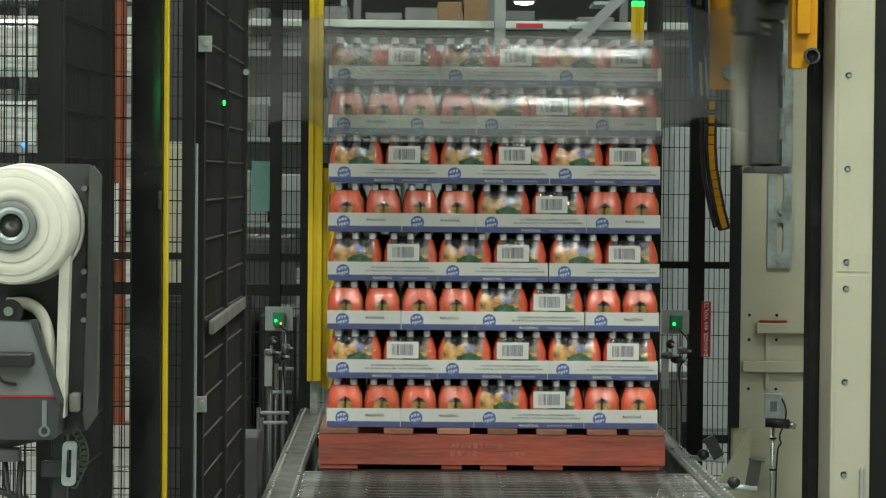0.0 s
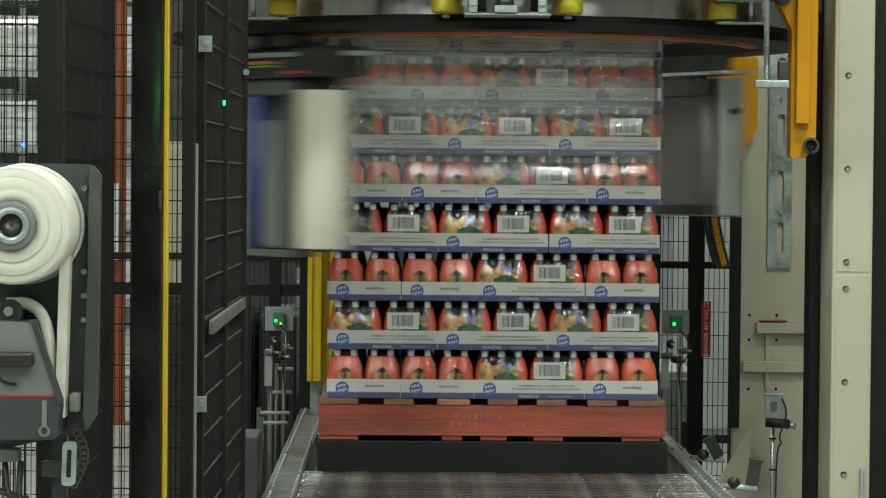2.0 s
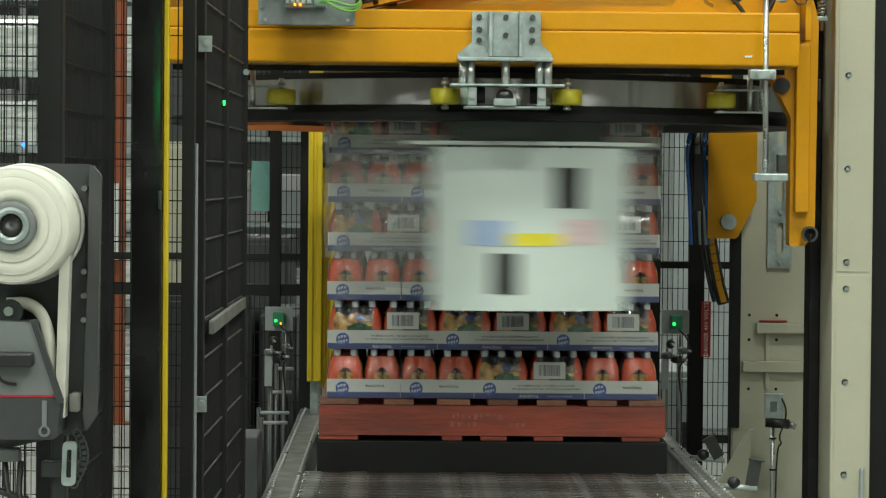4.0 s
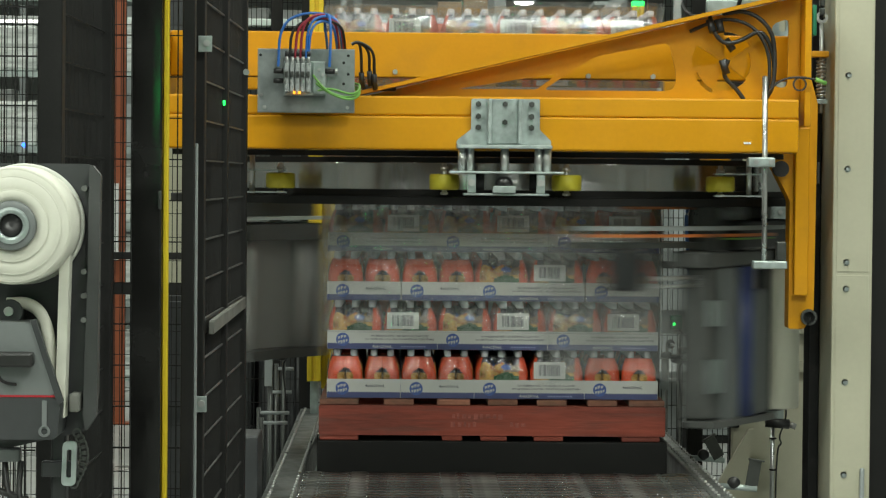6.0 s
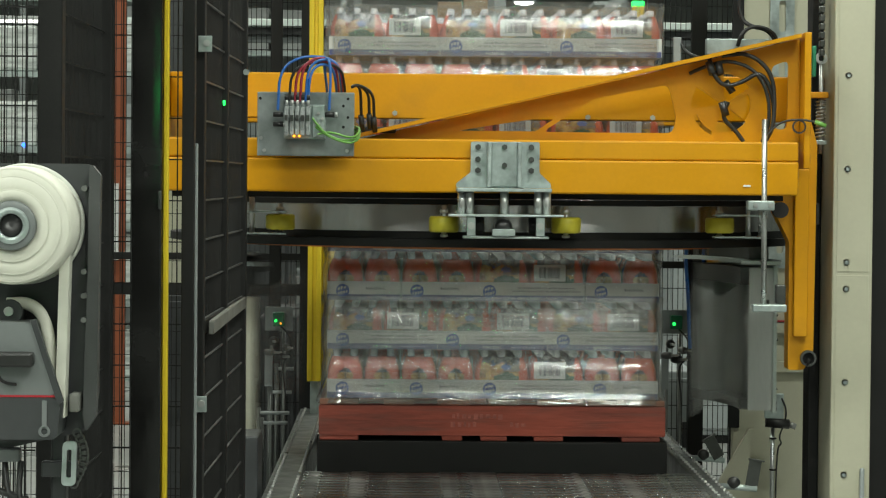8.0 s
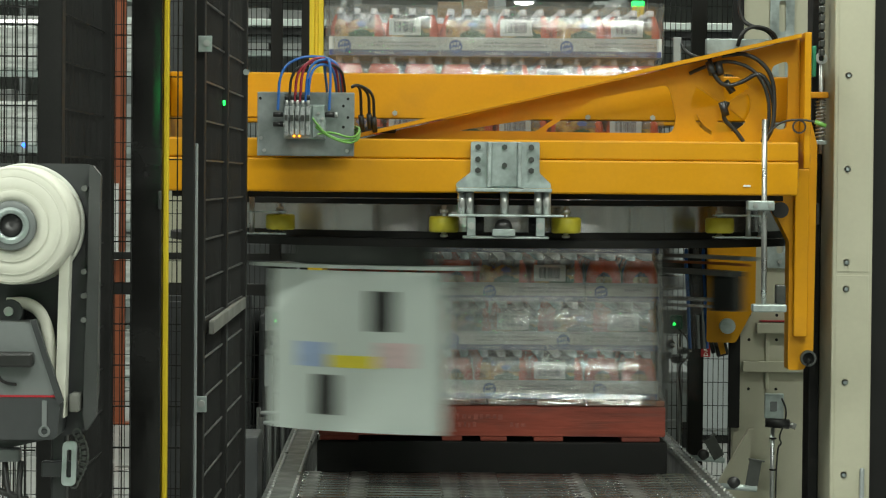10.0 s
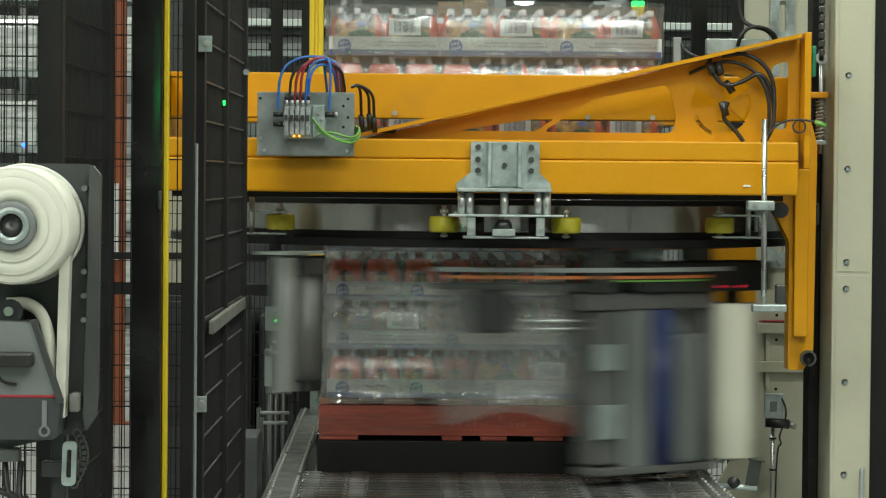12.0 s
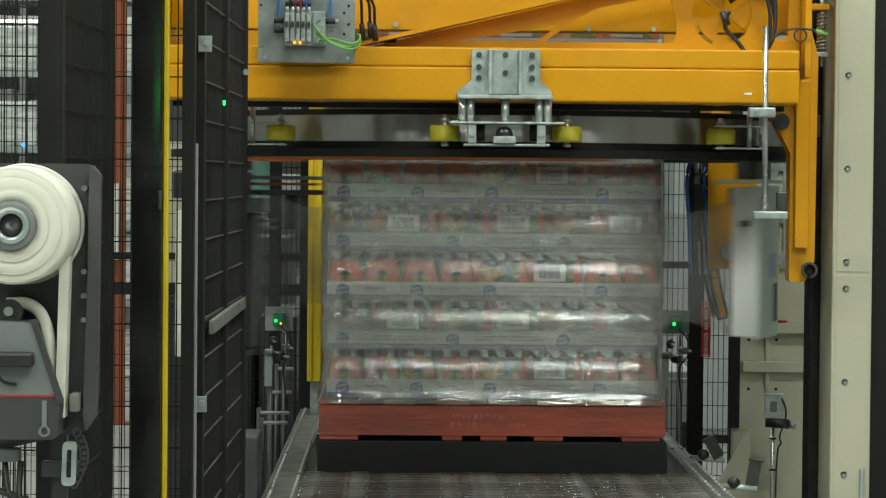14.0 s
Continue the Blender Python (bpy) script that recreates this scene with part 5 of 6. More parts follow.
# ---- light curtains: yellow posts ----
for x0, x1, y, z0, z1, lab in ((-0.698, -0.640, 2.10, 0.735, 2.75, "tall yellow light-curtain post with a grooved face"), (-0.640, -0.590, 2.16, 0.70, 1.62, "shorter yellow guard post behind the load"),
                               (0.635, 0.685, 2.10, 0.735, 2.30, "yellow light-curtain post with a green lamp on top")):
    t = thing("light_curtain", lab, "safety post", ((x0 + x1) / 2, y, z0), group="light curtains")
    w = (x1 - x0) / 2
    bm = geo()
    add_box(bm, (-w, -0.02, 0.0), (-w * 0.25, 0.03, z1 - z0), 0.004)
    add_box(bm, (w * 0.25, -0.02, 0.0), (w, 0.03, z1 - z0), 0.004)
    add_box(bm, (-w * 0.25, -0.008, 0.0), (w * 0.25, 0.03, z1 - z0))
    part("body", bm, YELLOW_GUARD, t)
    part("end_cap", add_box(geo(), (-w, -0.021, z1 - z0), (w, 0.03, z1 - z0 + 0.02), 0.003), BLACK_PLASTIC if x0 < 0 else GREEN_GLOW, t, "" if x0 < 0 else "green lit lamp")
    part("foot", add_box(geo(), (-w * 0.6, 0.031, -z0), (w * 0.6, 0.06, (z1 - z0) * 0.6), 0.003), GALV, t)
# white guide fingers beside the left rail
for k, (y, z, ln) in enumerate(((1.9, 0.80, 0.07), (1.7, 0.72, 0.09), (1.5, 0.655, 0.12), (1.35, 0.63, 0.10))):
    t = thing("guide_finger", "white plastic guide finger beside the conveyor rail", "guide", (-0.745 - ln, y, 0), group="guide fingers")
    part("finger", add_cyl(geo(), (0, 0, z), (ln, 0, z), 0.007, 12), GREY_PLASTIC, t)
    part("upright", add_cyl(geo(), (0, 0, 0), (0, 0, z + 0.02), 0.009, 12), DARK_STEEL, t)

# ---- warning sign on the fence beyond the mast ----
sign = thing("warning_sign", "narrow red warning sign with white lettering on the mesh fence", "sign", (0.9885, 2.372, 0.948))
part("board", add_box(geo(), (-0.0205, 0.0, -0.118), (0.0205, 0.003, 0.118), 0.001), SIGN_RED, sign)
me = text_mesh("DANGER 400 VOLTS", 0.0255, SIGN_WHITE, align="CENTER")
me.transform(Matrix.Translation((0.009, -0.0008, 0)) @ Matrix.Rotation(radians(-90), 4, "Y"))
part("lettering", me, SIGN_WHITE, sign)

# ---- energy chain behind the head, hanging in a bend ----
hang = thing("energy_chain", "black energy chain with orange-yellow links", "cable chain", (0, 0, 0))
CH = [(0.895, 1.25), (0.888, 1.10), (0.884, 0.97), (0.884, 0.88), (0.890, 0.80), (0.905, 0.715), (0.922, 0.635), (0.940, 0.57)]


def chain_at(s):
    f = s * (len(CH) - 1)
    i = min(int(f), len(CH) - 2)
    a, b = Vector((CH[i][0], 0, CH[i][1])), Vector((CH[i + 1][0], 0, CH[i + 1][1]))
    return a.lerp(b, f - i), (b - a).normalized()


for k in range(17):
    c, d = chain_at((k + 0.5) / 17)
    ang = math.degrees(math.atan2(d.x, -d.z))
    lk = part("link", add_box(geo(), (-0.024, 1.367, -0.024), (0.024, 1.40, 0.024), 0.006), BLACK_PLASTIC, hang, at=pose(c.x, 0, c.z, 0, -ang, 0))
    part("clip", add_box(geo(), (-0.010, 1.363, -0.016), (0.012, 1.3665, 0.016), 0.004), YELLOW, lk, "orange-yellow clip")
part("hose", add_tube(geo(), [(x - 0.034, 1.385, z) for x, z in CH], 0.008, 8), BLACK_PLASTIC, hang)

# hose bundle on the head beside the rear bracket
for k, (x, mt) in enumerate(((0.800, BLUE_HOSE), (0.812, BLACK_PLASTIC), (0.824, BLACK_PLASTIC), (0.834, GREY_PLASTIC), (0.845, BLACK_PLASTIC), (0.856, GREY_PLASTIC), (0.866, BLUE_HOSE))):
    j = 0.012 * math.sin(k * 2.1)
    part("hose", add_tube(geo(), [(x + 0.03, 1.45, 1.42), (x + 0.01, 1.40, 1.38 + j), (x - 0.012 + j, 1.36, 1.30), (x + j, 1.35, 1.15), (x + 0.006, 1.35, 1.0), (x + 0.012, 1.36, 0.93)], 0.0075, 8), mt, head)
part("hose_cover", add_box(geo(), (0.815, 1.341, 1.06), (0.85, 1.348, 1.28), 0.004), BLACK_PLASTIC, head)
part("actuator", add_cyl(geo(), (0.80, 1.42, 1.36), (0.90, 1.42, 1.44), 0.026, 16), GALV, head)

# ---- fence fittings beside the infeed ----
def clip_plate(x0, x1, z0, z1, y):
    t = thing("fence_clip", "pale galvanised fence clip with a bolt", "bracket", ((x0 + x1) / 2, y, (z0 + z1) / 2), group="fence clips")
    w, h = (x1 - x0) / 2, (z1 - z0) / 2
    part("plate", add_box(geo(), (-w, -0.004, -h), (w, 0.0, h), 0.004), GALV, t)
    part("bolt", add_cyl(geo(), (0.004, -0.012, 0.002), (0.004, -0.004, 0.002), 0.0085, 12), STEEL, t)


clip_plate(-0.813, -0.779, 1.886, 1.926, -2.345)
clip_plate(-0.821, -0.787, 0.997, 1.037, -2.345)
solid("fence_post", add_box(geo(), (-0.842, -2.47, 0), (-0.812, -2.42, 2.7), 0.003), BLACK, "black fence post at the corner of the guard", "post")
solid("grey_stiffener", add_box(geo(), (-0.812, -2.44, 0.45), (-0.806, -2.42, 1.66), 0.001), GREY_PLASTIC, "thin grey strip along a fence post", "strip")
solid("guard_rail", add_box(geo(), (-0.790, -2.26, 1.185), (-0.776, -0.92, 1.219), 0.003), BAR_GREY, "grey flat bar bolted along the guard fence", "rail")
for x, y, z in ((-0.833, -0.906, 1.931), (-0.780, -0.906, 1.894)):
    solid("screw_head", add_cyl(geo(), (x, y - 0.008, z), (x, y, z), 0.0095, 12), GALV, "zinc screw head on a fence post", "screw")
solid("indicator_lamp", add_box(geo(), (-0.801, -1.625, 1.774), (-0.795, -1.615, 1.789), 0.002), GREEN_GLOW, "small green indicator lamp on the fence", "lamp")
for z in (1.83, 1.74, 1.66, 0.97, 0.83):
    solid("screw_head", add_cyl(geo(), (-1.022, -2.56, z), (-1.022, -2.552, z), 0.006, 10), STEEL, "small screw head on a black post", "screw")
solid("hinge", add_box(geo(), (-0.892, -2.545, 1.50), (-0.884, -2.529, 1.545), 0.003), DARK_STEEL, "small dark hinge on the thick post", "hinge")

solid("indicator_lamp", add_cyl(geo(), (-1.913, 2.375, 1.706), (-1.913, 2.397, 1.706), 0.010, 12), BLUE_GLOW, "small blue indicator lamp on the mesh fence", "lamp")

# ---- drive box beside the infeed rail ----
box = thing("drive_box", "dark grey steel drive box beside the conveyor", "machine box", (-0.80, -0.55, 0))
part("body", add_box(geo(), (-0.045, -0.12, 0.30), (0.05, 0.12, 0.775), 0.006), DARK_GREY, box)
part("leg", add_box(geo(), (-0.03, -0.03, 0.0), (0.03, 0.03, 0.30), 0.003), GALV, box)

# ---- label applicator in the foreground ----
lab = thing("label_applicator", "label applicator with a large white paper roll", "labelling machine", (-1.057, -3.8, 0))
bm = geo()
add_plate(bm, rounded([(-0.16, 1.02), (0.152, 1.09), (0.168, 1.15), (0.170, 1.585), (0.15, 1.602), (-0.16, 1.602)], 0.02), [], 0.0, 0.02)
part("backplate", bm, DARK_GREY, lab, "dark grey back plate")
bm = geo()
add_plate(bm, rounded([(0.148, 1.09), (0.168, 1.12), (0.174, 1.58), (0.158, 1.60), (0.152, 1.595), (0.150, 1.40), (0.142, 1.12)], 0.006), [], -0.03, -0.001)
part("edge_profile", bm, EDGE_GREY, lab)


def turned_disc(r0, r1, y0, y1, x=0.027, z=1.486, seg=48):
    b = geo()
    e = 0.003
    add_lathe(b, [(r0, 0), (r1 - e, 0), (r1, e), (r1, y1 - y0 - e), (r1 - e, y1 - y0), (r0, y1 - y0), (r0, 0)], seg=seg, m=Matrix.Translation((x, y1, z)) @ Matrix.Rotation(radians(90), 4, "X"))
    return b


part("roll_flange", turned_disc(0.02, 0.116, -0.016, -0.006), ROLL_FLANGE, lab, "pale translucent roll flange")
roll = part("paper_roll", turned_disc(0.045, 0.110, -0.170, -0.017), PAPER_ROLL, lab, "large white roll of labels")
part("roll_step", turned_disc(0.0455, 0.106, -0.1735, -0.1705), PAPER_ROLL, roll)
part("roll_step", turned_disc(0.0455, 0.092, -0.1755, -0.1737), PAPER_ROLL, roll)
part("roll_step", turned_disc(0.0455, 0.068, -0.177, -0.1757), PAPER_ROLL, roll)
hub = part("hub", turned_disc(0.022, 0.046, -0.190, -0.1712), LAB_GREY, lab, "grey plastic hub")
part("hub_ring", turned_disc(0.0225, 0.034, -0.195, -0.1905), GALV, hub)
part("hub_bore", turned_disc(0.0, 0.0215, -0.186, -0.175), BLACK_PLASTIC, hub)
bm = geo()
add_plate(bm, [(0.104, 1.52), (0.122, 1.50), (0.112, 1.12), (0.094, 1.12)], [], -0.07, -0.02)
part("paper_web", bm, PAPER_ROLL, lab, "paper web running down from the roll")
part("paper_loop", add_tube(geo(), [(0.0, -0.05, 1.335), (0.04, -0.05, 1.338), (0.07, -0.05, 1.315), (0.082, -0.05, 1.26), (0.085, -0.05, 1.15)], 0.012, 8), PAPER_ROLL, lab)
part("guide_roller", add_cyl(geo(), (0.008, -0.08, 1.320), (0.008, -0.001, 1.320), 0.024, 24), DARK_GREY, lab)
part("roller_nut", add_cyl(geo(), (0.008, -0.088, 1.322), (0.008, -0.08, 1.322), 0.009, 12), STEEL, lab)
bm = geo()
add_plate(bm, rounded([(-0.09, 1.308), (0.058, 1.303), (0.092, 1.21), (0.103, 1.168), (-0.065, 1.168)], 0.008), [], -0.13, -0.012)
hs = part("housing", bm, LAB_GREY, lab, "slanted grey housing")
bm = geo()
add_plate(bm, rounded([(-0.065, 1.1635), (0.103, 1.1635), (0.112, 1.15), (0.106, 1.09), (0.098, 1.084), (-0.03, 1.084)], 0.008), [], -0.13, -0.012)
part("housing_foot", bm, DARK_GREY, lab, "dark lower housing")
part("red_line", add_box(geo(), (-0.065, -0.131, 1.164), (0.103, -0.02, 1.1675)), SIGN_RED, lab)
part("handle", add_box(geo(), (-0.012, -0.165, 1.222), (0.065, -0.131, 1.250), 0.006), BLACK_PLASTIC, hs, "black grip")
bm = geo()
add_plate(bm, [(0.055, 1.31), (0.066, 1.31), (0.118, 1.157), (0.108, 1.150)], [], -0.135, -0.12)
part("edge_trim", bm, DARK_GREY, hs)
part("spanner_mark", add_box(geo(), (0.078, -0.1325, 1.105), (0.087, -0.131, 1.158)), LAB_GREY, lab)
part("round_mark", turned_disc(0.006, 0.011, -0.1325, -0.131, 0.0825, 1.1, 20), LAB_GREY, lab)
part("cable", add_tube(geo(), [(-0.01, -0.15, 1.235), (0.0, -0.15, 1.20), (0.012, -0.14, 1.19), (0.03, -0.132, 1.188)], 0.003, 6), BLACK_PLASTIC, lab)
for z in (1.396, 1.35, 1.304, 1.555):
    part("bolt", add_cyl(geo(), (0.143, -0.034, z), (0.143, 0.0, z), 0.0055, 10), RAIL_STEEL, lab)
part("tension_block", add_box(geo(), (0.12, -0.06, 1.13), (0.138, -0.001, 1.165), 0.003), BAR_GREY, lab)
part("column", add_box(geo(), (0.075, 0.021, 0.0), (0.105, 0.06, 1.10), 0.004), DARK_GREY, lab)
bm = geo()
add_plate(bm, rounded([(0.10, 0.985), (0.127, 0.985), (0.13, 1.07), (0.103, 1.07)], 0.01), [rounded([(0.109, 1.0), (0.119, 1.0), (0.120, 1.055), (0.111, 1.055)], 0.005)], -0.02, -0.008)
part("slotted_plate", bm, GALV, lab)
part("arm", add_box(geo(), (0.06, -0.007, 1.0), (0.13, 0.021, 1.03), 0.003), DARK_GREY, lab)
bm = geo()
for k in range(10):
    a = 0.128 + 0.014 * math.sin(k * 0.4)
    add_disc_hoop(bm, 0.006, 0.0095, -0.002, 0.002, (a, 1.085 - k * 0.011), 12)
bmesh.ops.rotate(bm, verts=bm.verts[:], cent=(0, 0, 0), matrix=Matrix.Rotation(radians(90), 3, "X"))
part("cable_chain", bm, DARK_STEEL, lab)
part("base_block", add_box(geo(), (-0.12, -0.02, 1.03), (0.02, 0.02, 1.055), 0.004), LAB_GREY, lab)
for k in range(5):
    part("cable", add_tube(geo(), [(-0.1 + 0.03 * k, 0.0, 1.03), (-0.06 + 0.02 * k, -0.03, 0.99 - 0.01 * k), (0.0 + 0.01 * k, -0.02, 0.97), (0.03, 0.03, 0.93 - 0.02 * k), (0.06, 0.04, 0.5)], 0.006, 6), BLACK_PLASTIC, lab)

# ---- green signal lamp on a pole at the hall's near end, mirrored in the glossy post ----
signal = thing("signal_lamp", "tall green signal lamp on a grey pole", "signal lamp", (-1.97, -12.0, 0))
part("pole", add_cyl(geo(), (0, 0, 0), (0, 0, 1.77), 0.03, 16), GREY_PLASTIC, signal)
part("lens", add_cyl(geo(), (0, 0, 1.772), (0, 0, 2.32), 0.07, 24), glow("green_signal", (0.01, 0.55, 0.10), 30.0), signal, "lit green lens")
part("cap", add_cyl(geo(), (0, 0, 2.322), (0, 0, 2.36), 0.072, 24), BLACK_PLASTIC, signal)

# ---- behind the wrapper: machines, racks and the far side of the hall ----


def cabinet(x0, x1, y0, y1, z1, mt, label, name="machine_cabinet", doors=1):
    t = thing(name, label, "cabinet", ((x0 + x1) / 2, y0, 0))
    w, d = (x1 - x0) / 2, y1 - y0
    part("body", add_box(geo(), (-w, 0, 0.05), (w, d, z1), 0.008), mt, t)
    part("plinth", add_box(geo(), (-w + 0.02, 0.02, 0), (w - 0.02, d - 0.02, 0.05)), BLACK, t)
    for k in range(doors):
        a, b = -w + 2 * w * k / doors + 0.012, -w + 2 * w * (k + 1) / doors - 0.012
        dr = part("door", add_box(geo(), (a, -0.018, 0.08), (b, -0.001, z1 - 0.03), 0.004), mt, t)
        part("handle", add_box(geo(), (b - 0.05, -0.04, z1 * 0.5), (b - 0.03, -0.018, z1 * 0.5 + 0.12), 0.004), BLACK_PLASTIC, dr)
    return t


cabinet(-1.36, -0.98, 3.0, 3.8, 1.05, DARK_GREY, "low dark grey machine cabinet behind the fence")
cabinet(-0.95, -0.78, 3.1, 4.3, 0.95, DARK_GREY, "narrow dark motor cover beside the outfeed")
cabinet(0.80, 1.05, 3.3, 4.2, 0.70, GREY_PLASTIC, "grey drive cover beside the outfeed")
cabinet(-1.56, -1.40, 5.0, 5.6, 1.76, CREAM, "tall cream electrical cabinet")
# dark block added to hide the bright goods from the camera
cabinet(-1.80, -1.36, 6.2, 6.9, 2.7, DARK_GREY, "tall dark block added to darken the view beyond the fence")
cabinet(-1.22, -0.92, 5.4, 6.4, 1.25, DARK_GREY, "dark machine cover beside the far conveyor")
cabinet(1.3, 2.4, 7.0, 7.6, 1.9, GREY_PLASTIC, "grey control cabinet beyond the fence", doors=2)
cabinet(-5.4, -3.3, 7.0, 8.0, 0.95, DARK_GREY, "long low dark machine bench", doors=3)
solid("teal_panel", add_box(geo(), (-0.95, 2.386, 1.433), (-0.845, 2.3955, 1.647), 0.002), surface("teal_plastic", (0.12, 0.26, 0.24), 0.35), "teal translucent panel on the mesh fence", "panel")
upright = thing("rack_upright", "orange steel rack upright", "rack post", (-2.113, 8.0, 0), group="rack posts")
part("post", add_box(geo(), (-0.045, -0.04, 0.0), (0.045, 0.04, 4.6), 0.004), RACK_ORANGE, upright)
part("foot", add_box(geo(), (-0.08, -0.07, 0.0), (0.08, 0.07, 0.012)), RACK_ORANGE, upright)
for x, y in ((-4.2, 8.0), (-2.9, 12.0), (2.6, 12.0), (5.0, 12.0)):
    copy_thing(upright, pose(x, y, 0))
for x0, x1, z0, z1 in ((-2.195, -2.103, 1.045, 1.53),):
    solid("white_board", add_box(geo(), (x0, 7.9, z0), (x1, 7.94, z1), 0.003), SIGN_WHITE, "pale board hung on the rack post", "board")
    solid("board_stand", add_box(geo(), (x0 + 0.03, 7.92, 0), (x0 + 0.05, 7.939, z0)), GALV, "thin stand below a pale board", "stand")


def rack(x, y, n, levels, rnd, steel, goods):
    """A shelf rack with wrapped goods."""
    t = thing("pallet_rack", "steel pallet rack filled with wrapped goods", "rack", (x, y, 0), group="pallet racks")
    for k in range(n + 1):
        part("post", add_box(geo(), (k * 1.4 - 0.04, 0, 0), (k * 1.4 + 0.04, 0.08, 4.4)), steel, t)
    for z in levels:
        part("beam", add_box(geo(), (0.041, 0.0, z - 0.05), (n * 1.4 - 0.041, 0.05, z)), GALV, t)
        part("shelf", add_box(geo(), (0.041, 0.051, z - 0.02), (n * 1.4 - 0.041, 1.0, z)), GALV, t)
        for k in range(n):
            for j in range(3):
                h = rnd.uniform(0.33, 0.52)
                a = k * 1.4 + 0.08 + j * 0.42
                part("wrapped_box", add_box(geo(), (a, 0.1, z + 0.001), (a + 0.39, 0.9, z + h), 0.02), rnd.choice((goods, goods, goods, GREY_PLASTIC)), t)
    return t


CARD = surface("brown_cardboard", (0.30, 0.19, 0.10), 0.75, vary=0.15)
rk = random.Random(3)
rack(-6.4, 11.5, 3, (0.02, 0.62, 1.22, 1.80, 2.38, 2.96, 3.5), rk, RACK_ORANGE, LIT_GOODS)
rack(3.0, 14.5, 4, (0.02, 1.0, 1.9, 2.7), rk, GREY_PLASTIC, WHITE_BOX)
rack(-3.6, 19.0, 4, (0.02, 1.1, 2.0, 2.9), rk, GREY_PLASTIC, WHITE_BOX)
rack(-9.5, 26.0, 6, (0.02, 1.2, 2.2, 3.2), rk, GREY_PLASTIC, WHITE_BOX)
# bright strip lights over the work bays on the left
for z in (2.72,):
    t = thing("strip_light", "bright strip light on a work bay", "lamp", (-2.95, 10.9, z), group="strip lights")
    part("tube", add_box(geo(), (-0.5, 0, -0.012), (0.26, 0.03, 0.012), 0.004), STRIP_GLOW, t)
    part("casing", add_box(geo(), (-0.52, -0.005, 0.0125), (0.28, 0.05, 0.04), 0.004), WHITE_BOX, t)
    part("hanger", add_cyl(geo(), (-0.3, 0.03, 0.04), (-0.3, 0.03, ROOF_Z - z), 0.006, 6), DARK_STEEL, t)

# overhead: pale service beam, pipes, column, boxes and a stair
over = thing("service_gantry", "pale steel service gantry across the hall", "gantry", (0, 15.0, 0))
part("beam", add_box(geo(), (-5.0, 0, 2.93), (5.0, 0.15, 3.0), 0.01), PANEL_WHITE, over)
part("lower_beam", add_box(geo(), (-5.0, 0.3, 2.80), (5.0, 0.4, 2.86), 0.01), GREY_PLASTIC, over)
part("deck", add_box(geo(), (-5.0, 0.151, 2.87), (5.0, 1.4, 2.93)), DARK_GREY, over)
for x in (-4.0, 0.55, 4.2):
    part("column", add_box(geo(), (x - 0.05, -0.12, 0), (x + 0.05, -0.001, 3.6), 0.006), GREY_PLASTIC, over)
for x0, x1, z1 in ((0.0, 0.22, 3.2), (0.24, 0.46, 3.26)):
    solid("cardboard_box", add_box(geo(), (x0, 15.5, 2.931), (x1, 15.9, z1), 0.01), CARD, "brown cardboard carton on the gantry", "carton")
solid("red_notice", add_box(geo(), (0.70, 14.98, 2.94), (0.94, 14.995, 2.978)), SIGN_RED, "small red notice on the gantry", "sign")
solid("roof_pipe", add_cyl(geo(), (-6, 20, 4.3), (6, 20, 4.3), 0.12, 16), GREY_PLASTIC, "grey service pipe under the roof", "pipe", smooth=False)
solid("roof_beam", add_box(geo(), (-9, 24, 4.4), (9, 24.2, 4.7), 0.01), RACK_ORANGE, "red-brown roof beam", "beam")
lampv = thing("hanging_lamp", "small bright hanging lamp", "lamp", (0.756, 15.0 - 0.3, 3.15))
part("shade", add_lathe(geo(), [(0.02, 0.10), (0.05, 0.09), (0.10, 0.03), (0.102, 0.0), (0.098, 0.002), (0.0, 0.01)], seg=20), GREY_PLASTIC, lampv)
part("bulb", add_lathe(geo(), [(0.0, -0.03), (0.07, -0.02), (0.09, 0.0), (0.0, 0.0)], seg=20), LAMP_GLOW, lampv, "glowing lamp glass")
part("cord", add_cyl(geo(), (0, 0, 0.1), (0, 0, ROOF_Z - 3.15), 0.005, 6), BLACK, lampv)
stair = thing("service_stair", "steel service stair beside the gantry", "stair", (1.35, 14.3, 0))
for y in (0.0, 0.6):
    bm = geo()
    add_plate(bm, [(-2.82, 0.0), (-2.7, 0.0), (0.75, 3.6), (0.63, 3.6)], [], y, y + 0.03)
    part("stringer", bm, GREY_PLASTIC, stair)
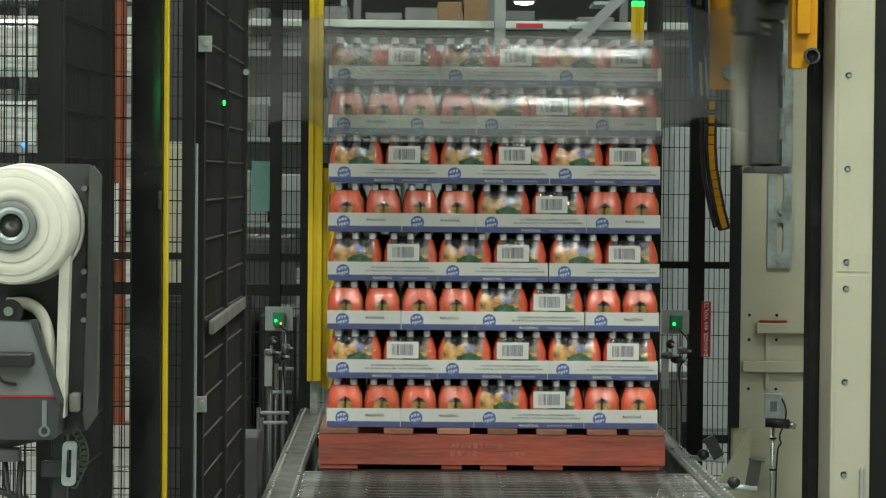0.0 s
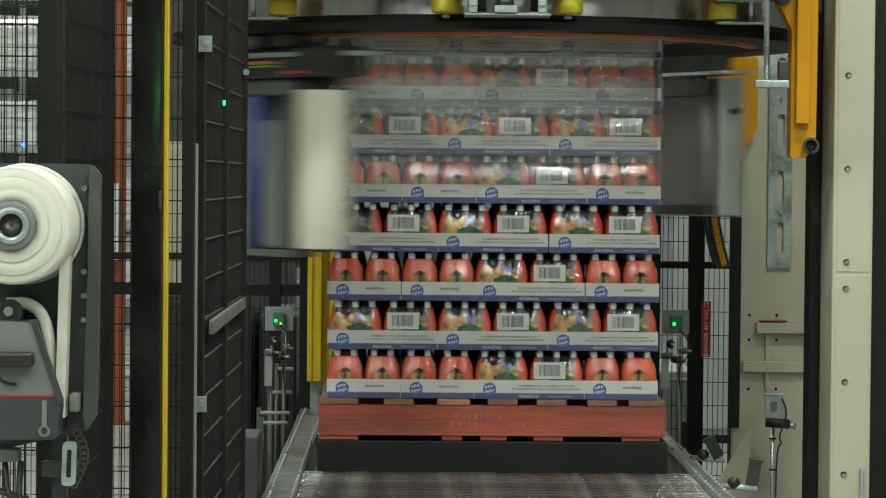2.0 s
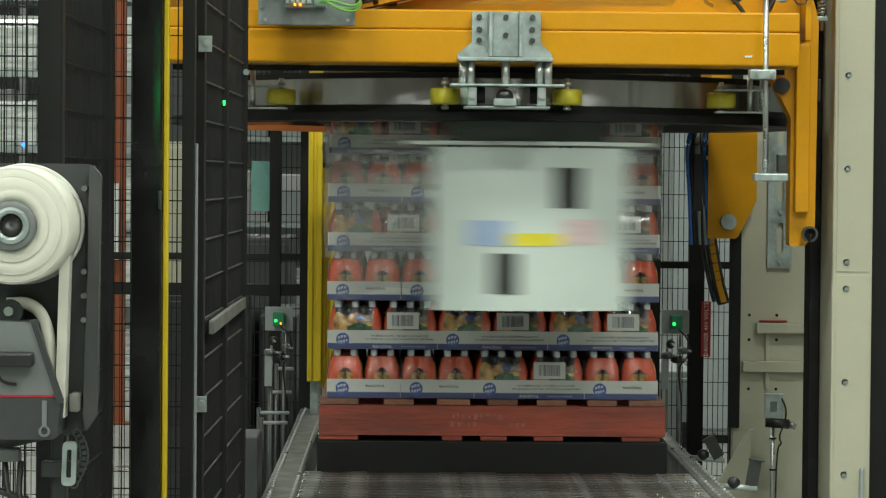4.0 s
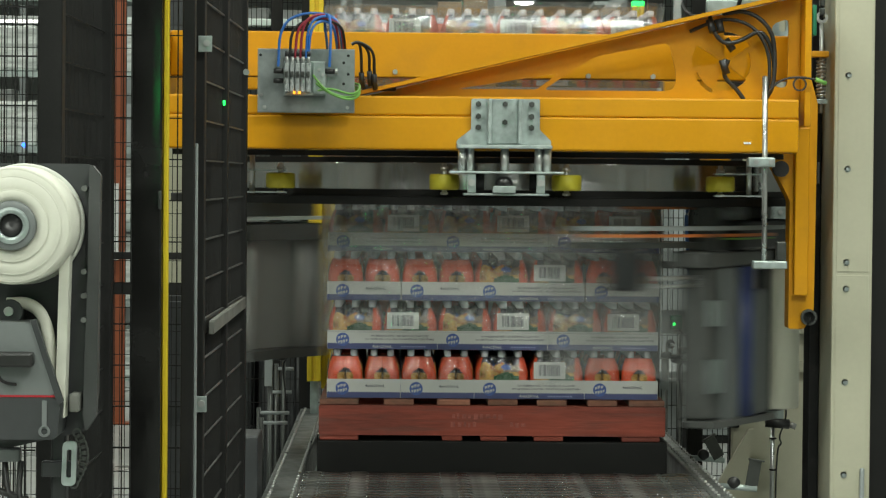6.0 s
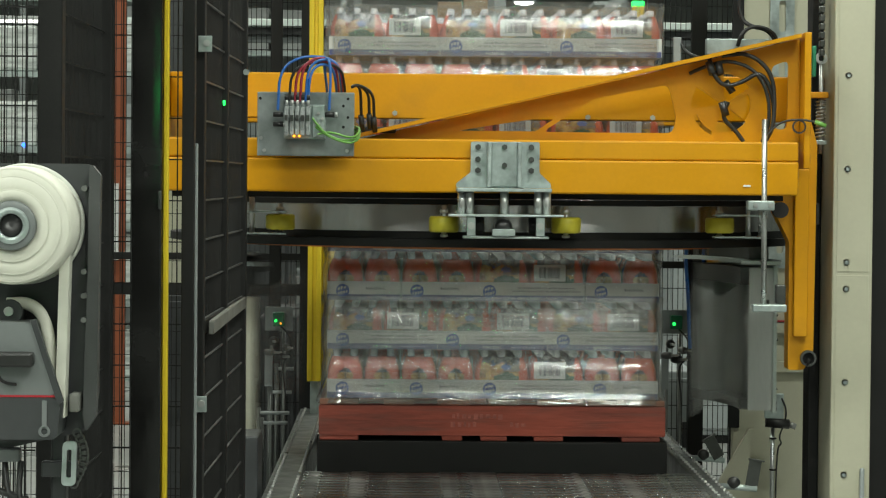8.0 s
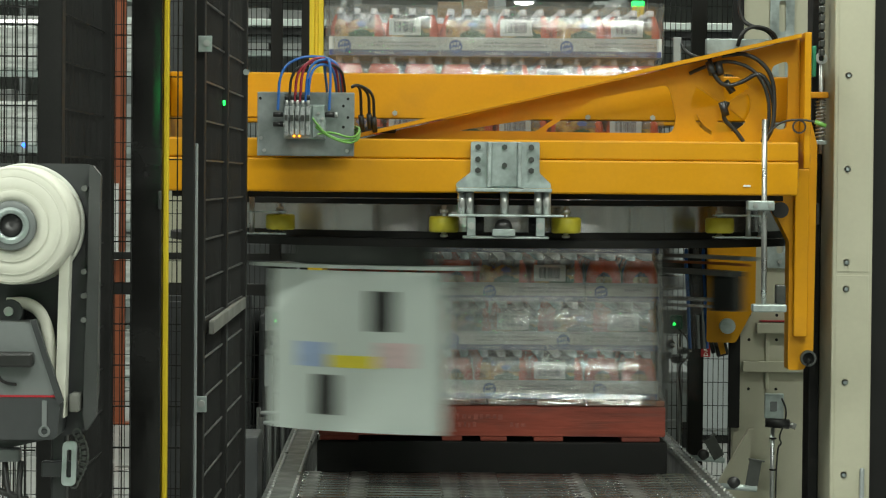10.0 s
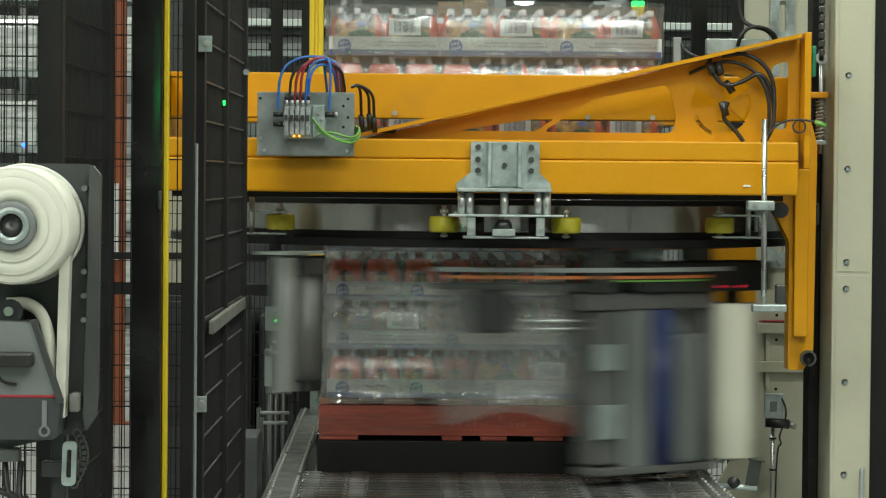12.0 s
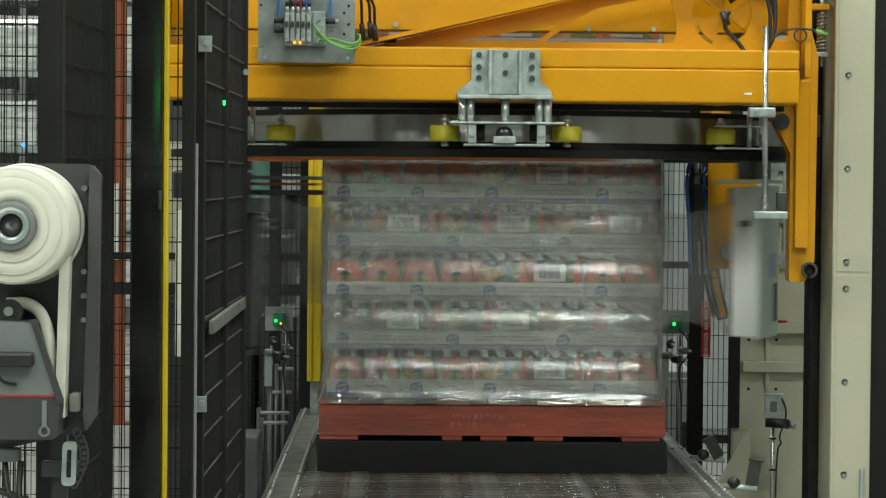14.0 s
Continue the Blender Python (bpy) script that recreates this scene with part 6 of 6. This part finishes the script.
for k in range(16):
    part("tread", add_box(geo(), (-2.75 + k * 0.2, 0.031, 0.17 + k * 0.21), (-2.50 + k * 0.2, 0.599, 0.20 + k * 0.21)), GALV, stair)
stair.matrix_basis = pose(1.30, 14.3, 0.0)


# ---- what moves ----
SPIN = 294.4
VIEW_OFFSETS = [(0.0, 0), (1.0, 1), (1.2, 0), (1.4, -6), (1.5, -11), (1.6, -3), (1.8, -5), (2.0, -8), (2.3, -3), (2.8, 0), (2.9, 2), (3.0, 8), (3.2, -3), (3.6, 0), (5.8, 0), (6.0, 3), (6.5, 0), (6.8, 3), (7.0, 7), (7.2, 0), (7.5, -8),
          (7.7, -1), (8.2, 0), (11.2, 0), (11.5, 7), (11.8, 8), (12.0, 12), (12.2, 7), (12.5, 0), (13.0, 5), (13.4, 0), (13.8, 4), (14.0, 9)]


def spin(t):
    """The ring's angle: a steady turn with small offsets fitted to the camera's view."""
    d = 0.0
    for (a, u), (b, v) in zip(VIEW_OFFSETS[:-1], VIEW_OFFSETS[1:]):
        if a <= t <= b:
            d = u + (v - u) * (t - a) / (b - a)
    return 25.9 + SPIN * (t - 0.4) + d


def motions():
    for ob in lifted:
        m0 = ob.matrix_basis.copy()
        walk(ob, [(t, Matrix.Translation((0, 0, z)) @ m0) for t, z in LIFT])
    walk(head, [(t, pose(0, 0, z)) for t, z in HEAD])
    walk(hang, [(t, pose(0, 0, 0.5 * z + 0.34)) for t, z in HEAD])
    steps = [k / 10 for k in range(141)]
    walk(ring, [(t, pose(CX, CY, head_z(t), 0, 0, spin(t))) for t in steps])
    for ob, (t0, z0) in zip(bands, BANDS):
        if t0 < 0:
            walk(ob, [(t, pose(CX, CY, z0 - LIFT[-1][1] + z)) for t, z in LIFT])
            continue
        rows = [(t, pose(CX, CY, PARK + z)) for t, z in HEAD if t < t0]
        rows.append((t0, pose(CX, CY, PARK + head_z(t0))))
        rows.append((t0 + 0.4, pose(CX, CY, z0)))
        rows.append((SECONDS, pose(CX, CY, z0)))
        walk(ob, rows)


motions()
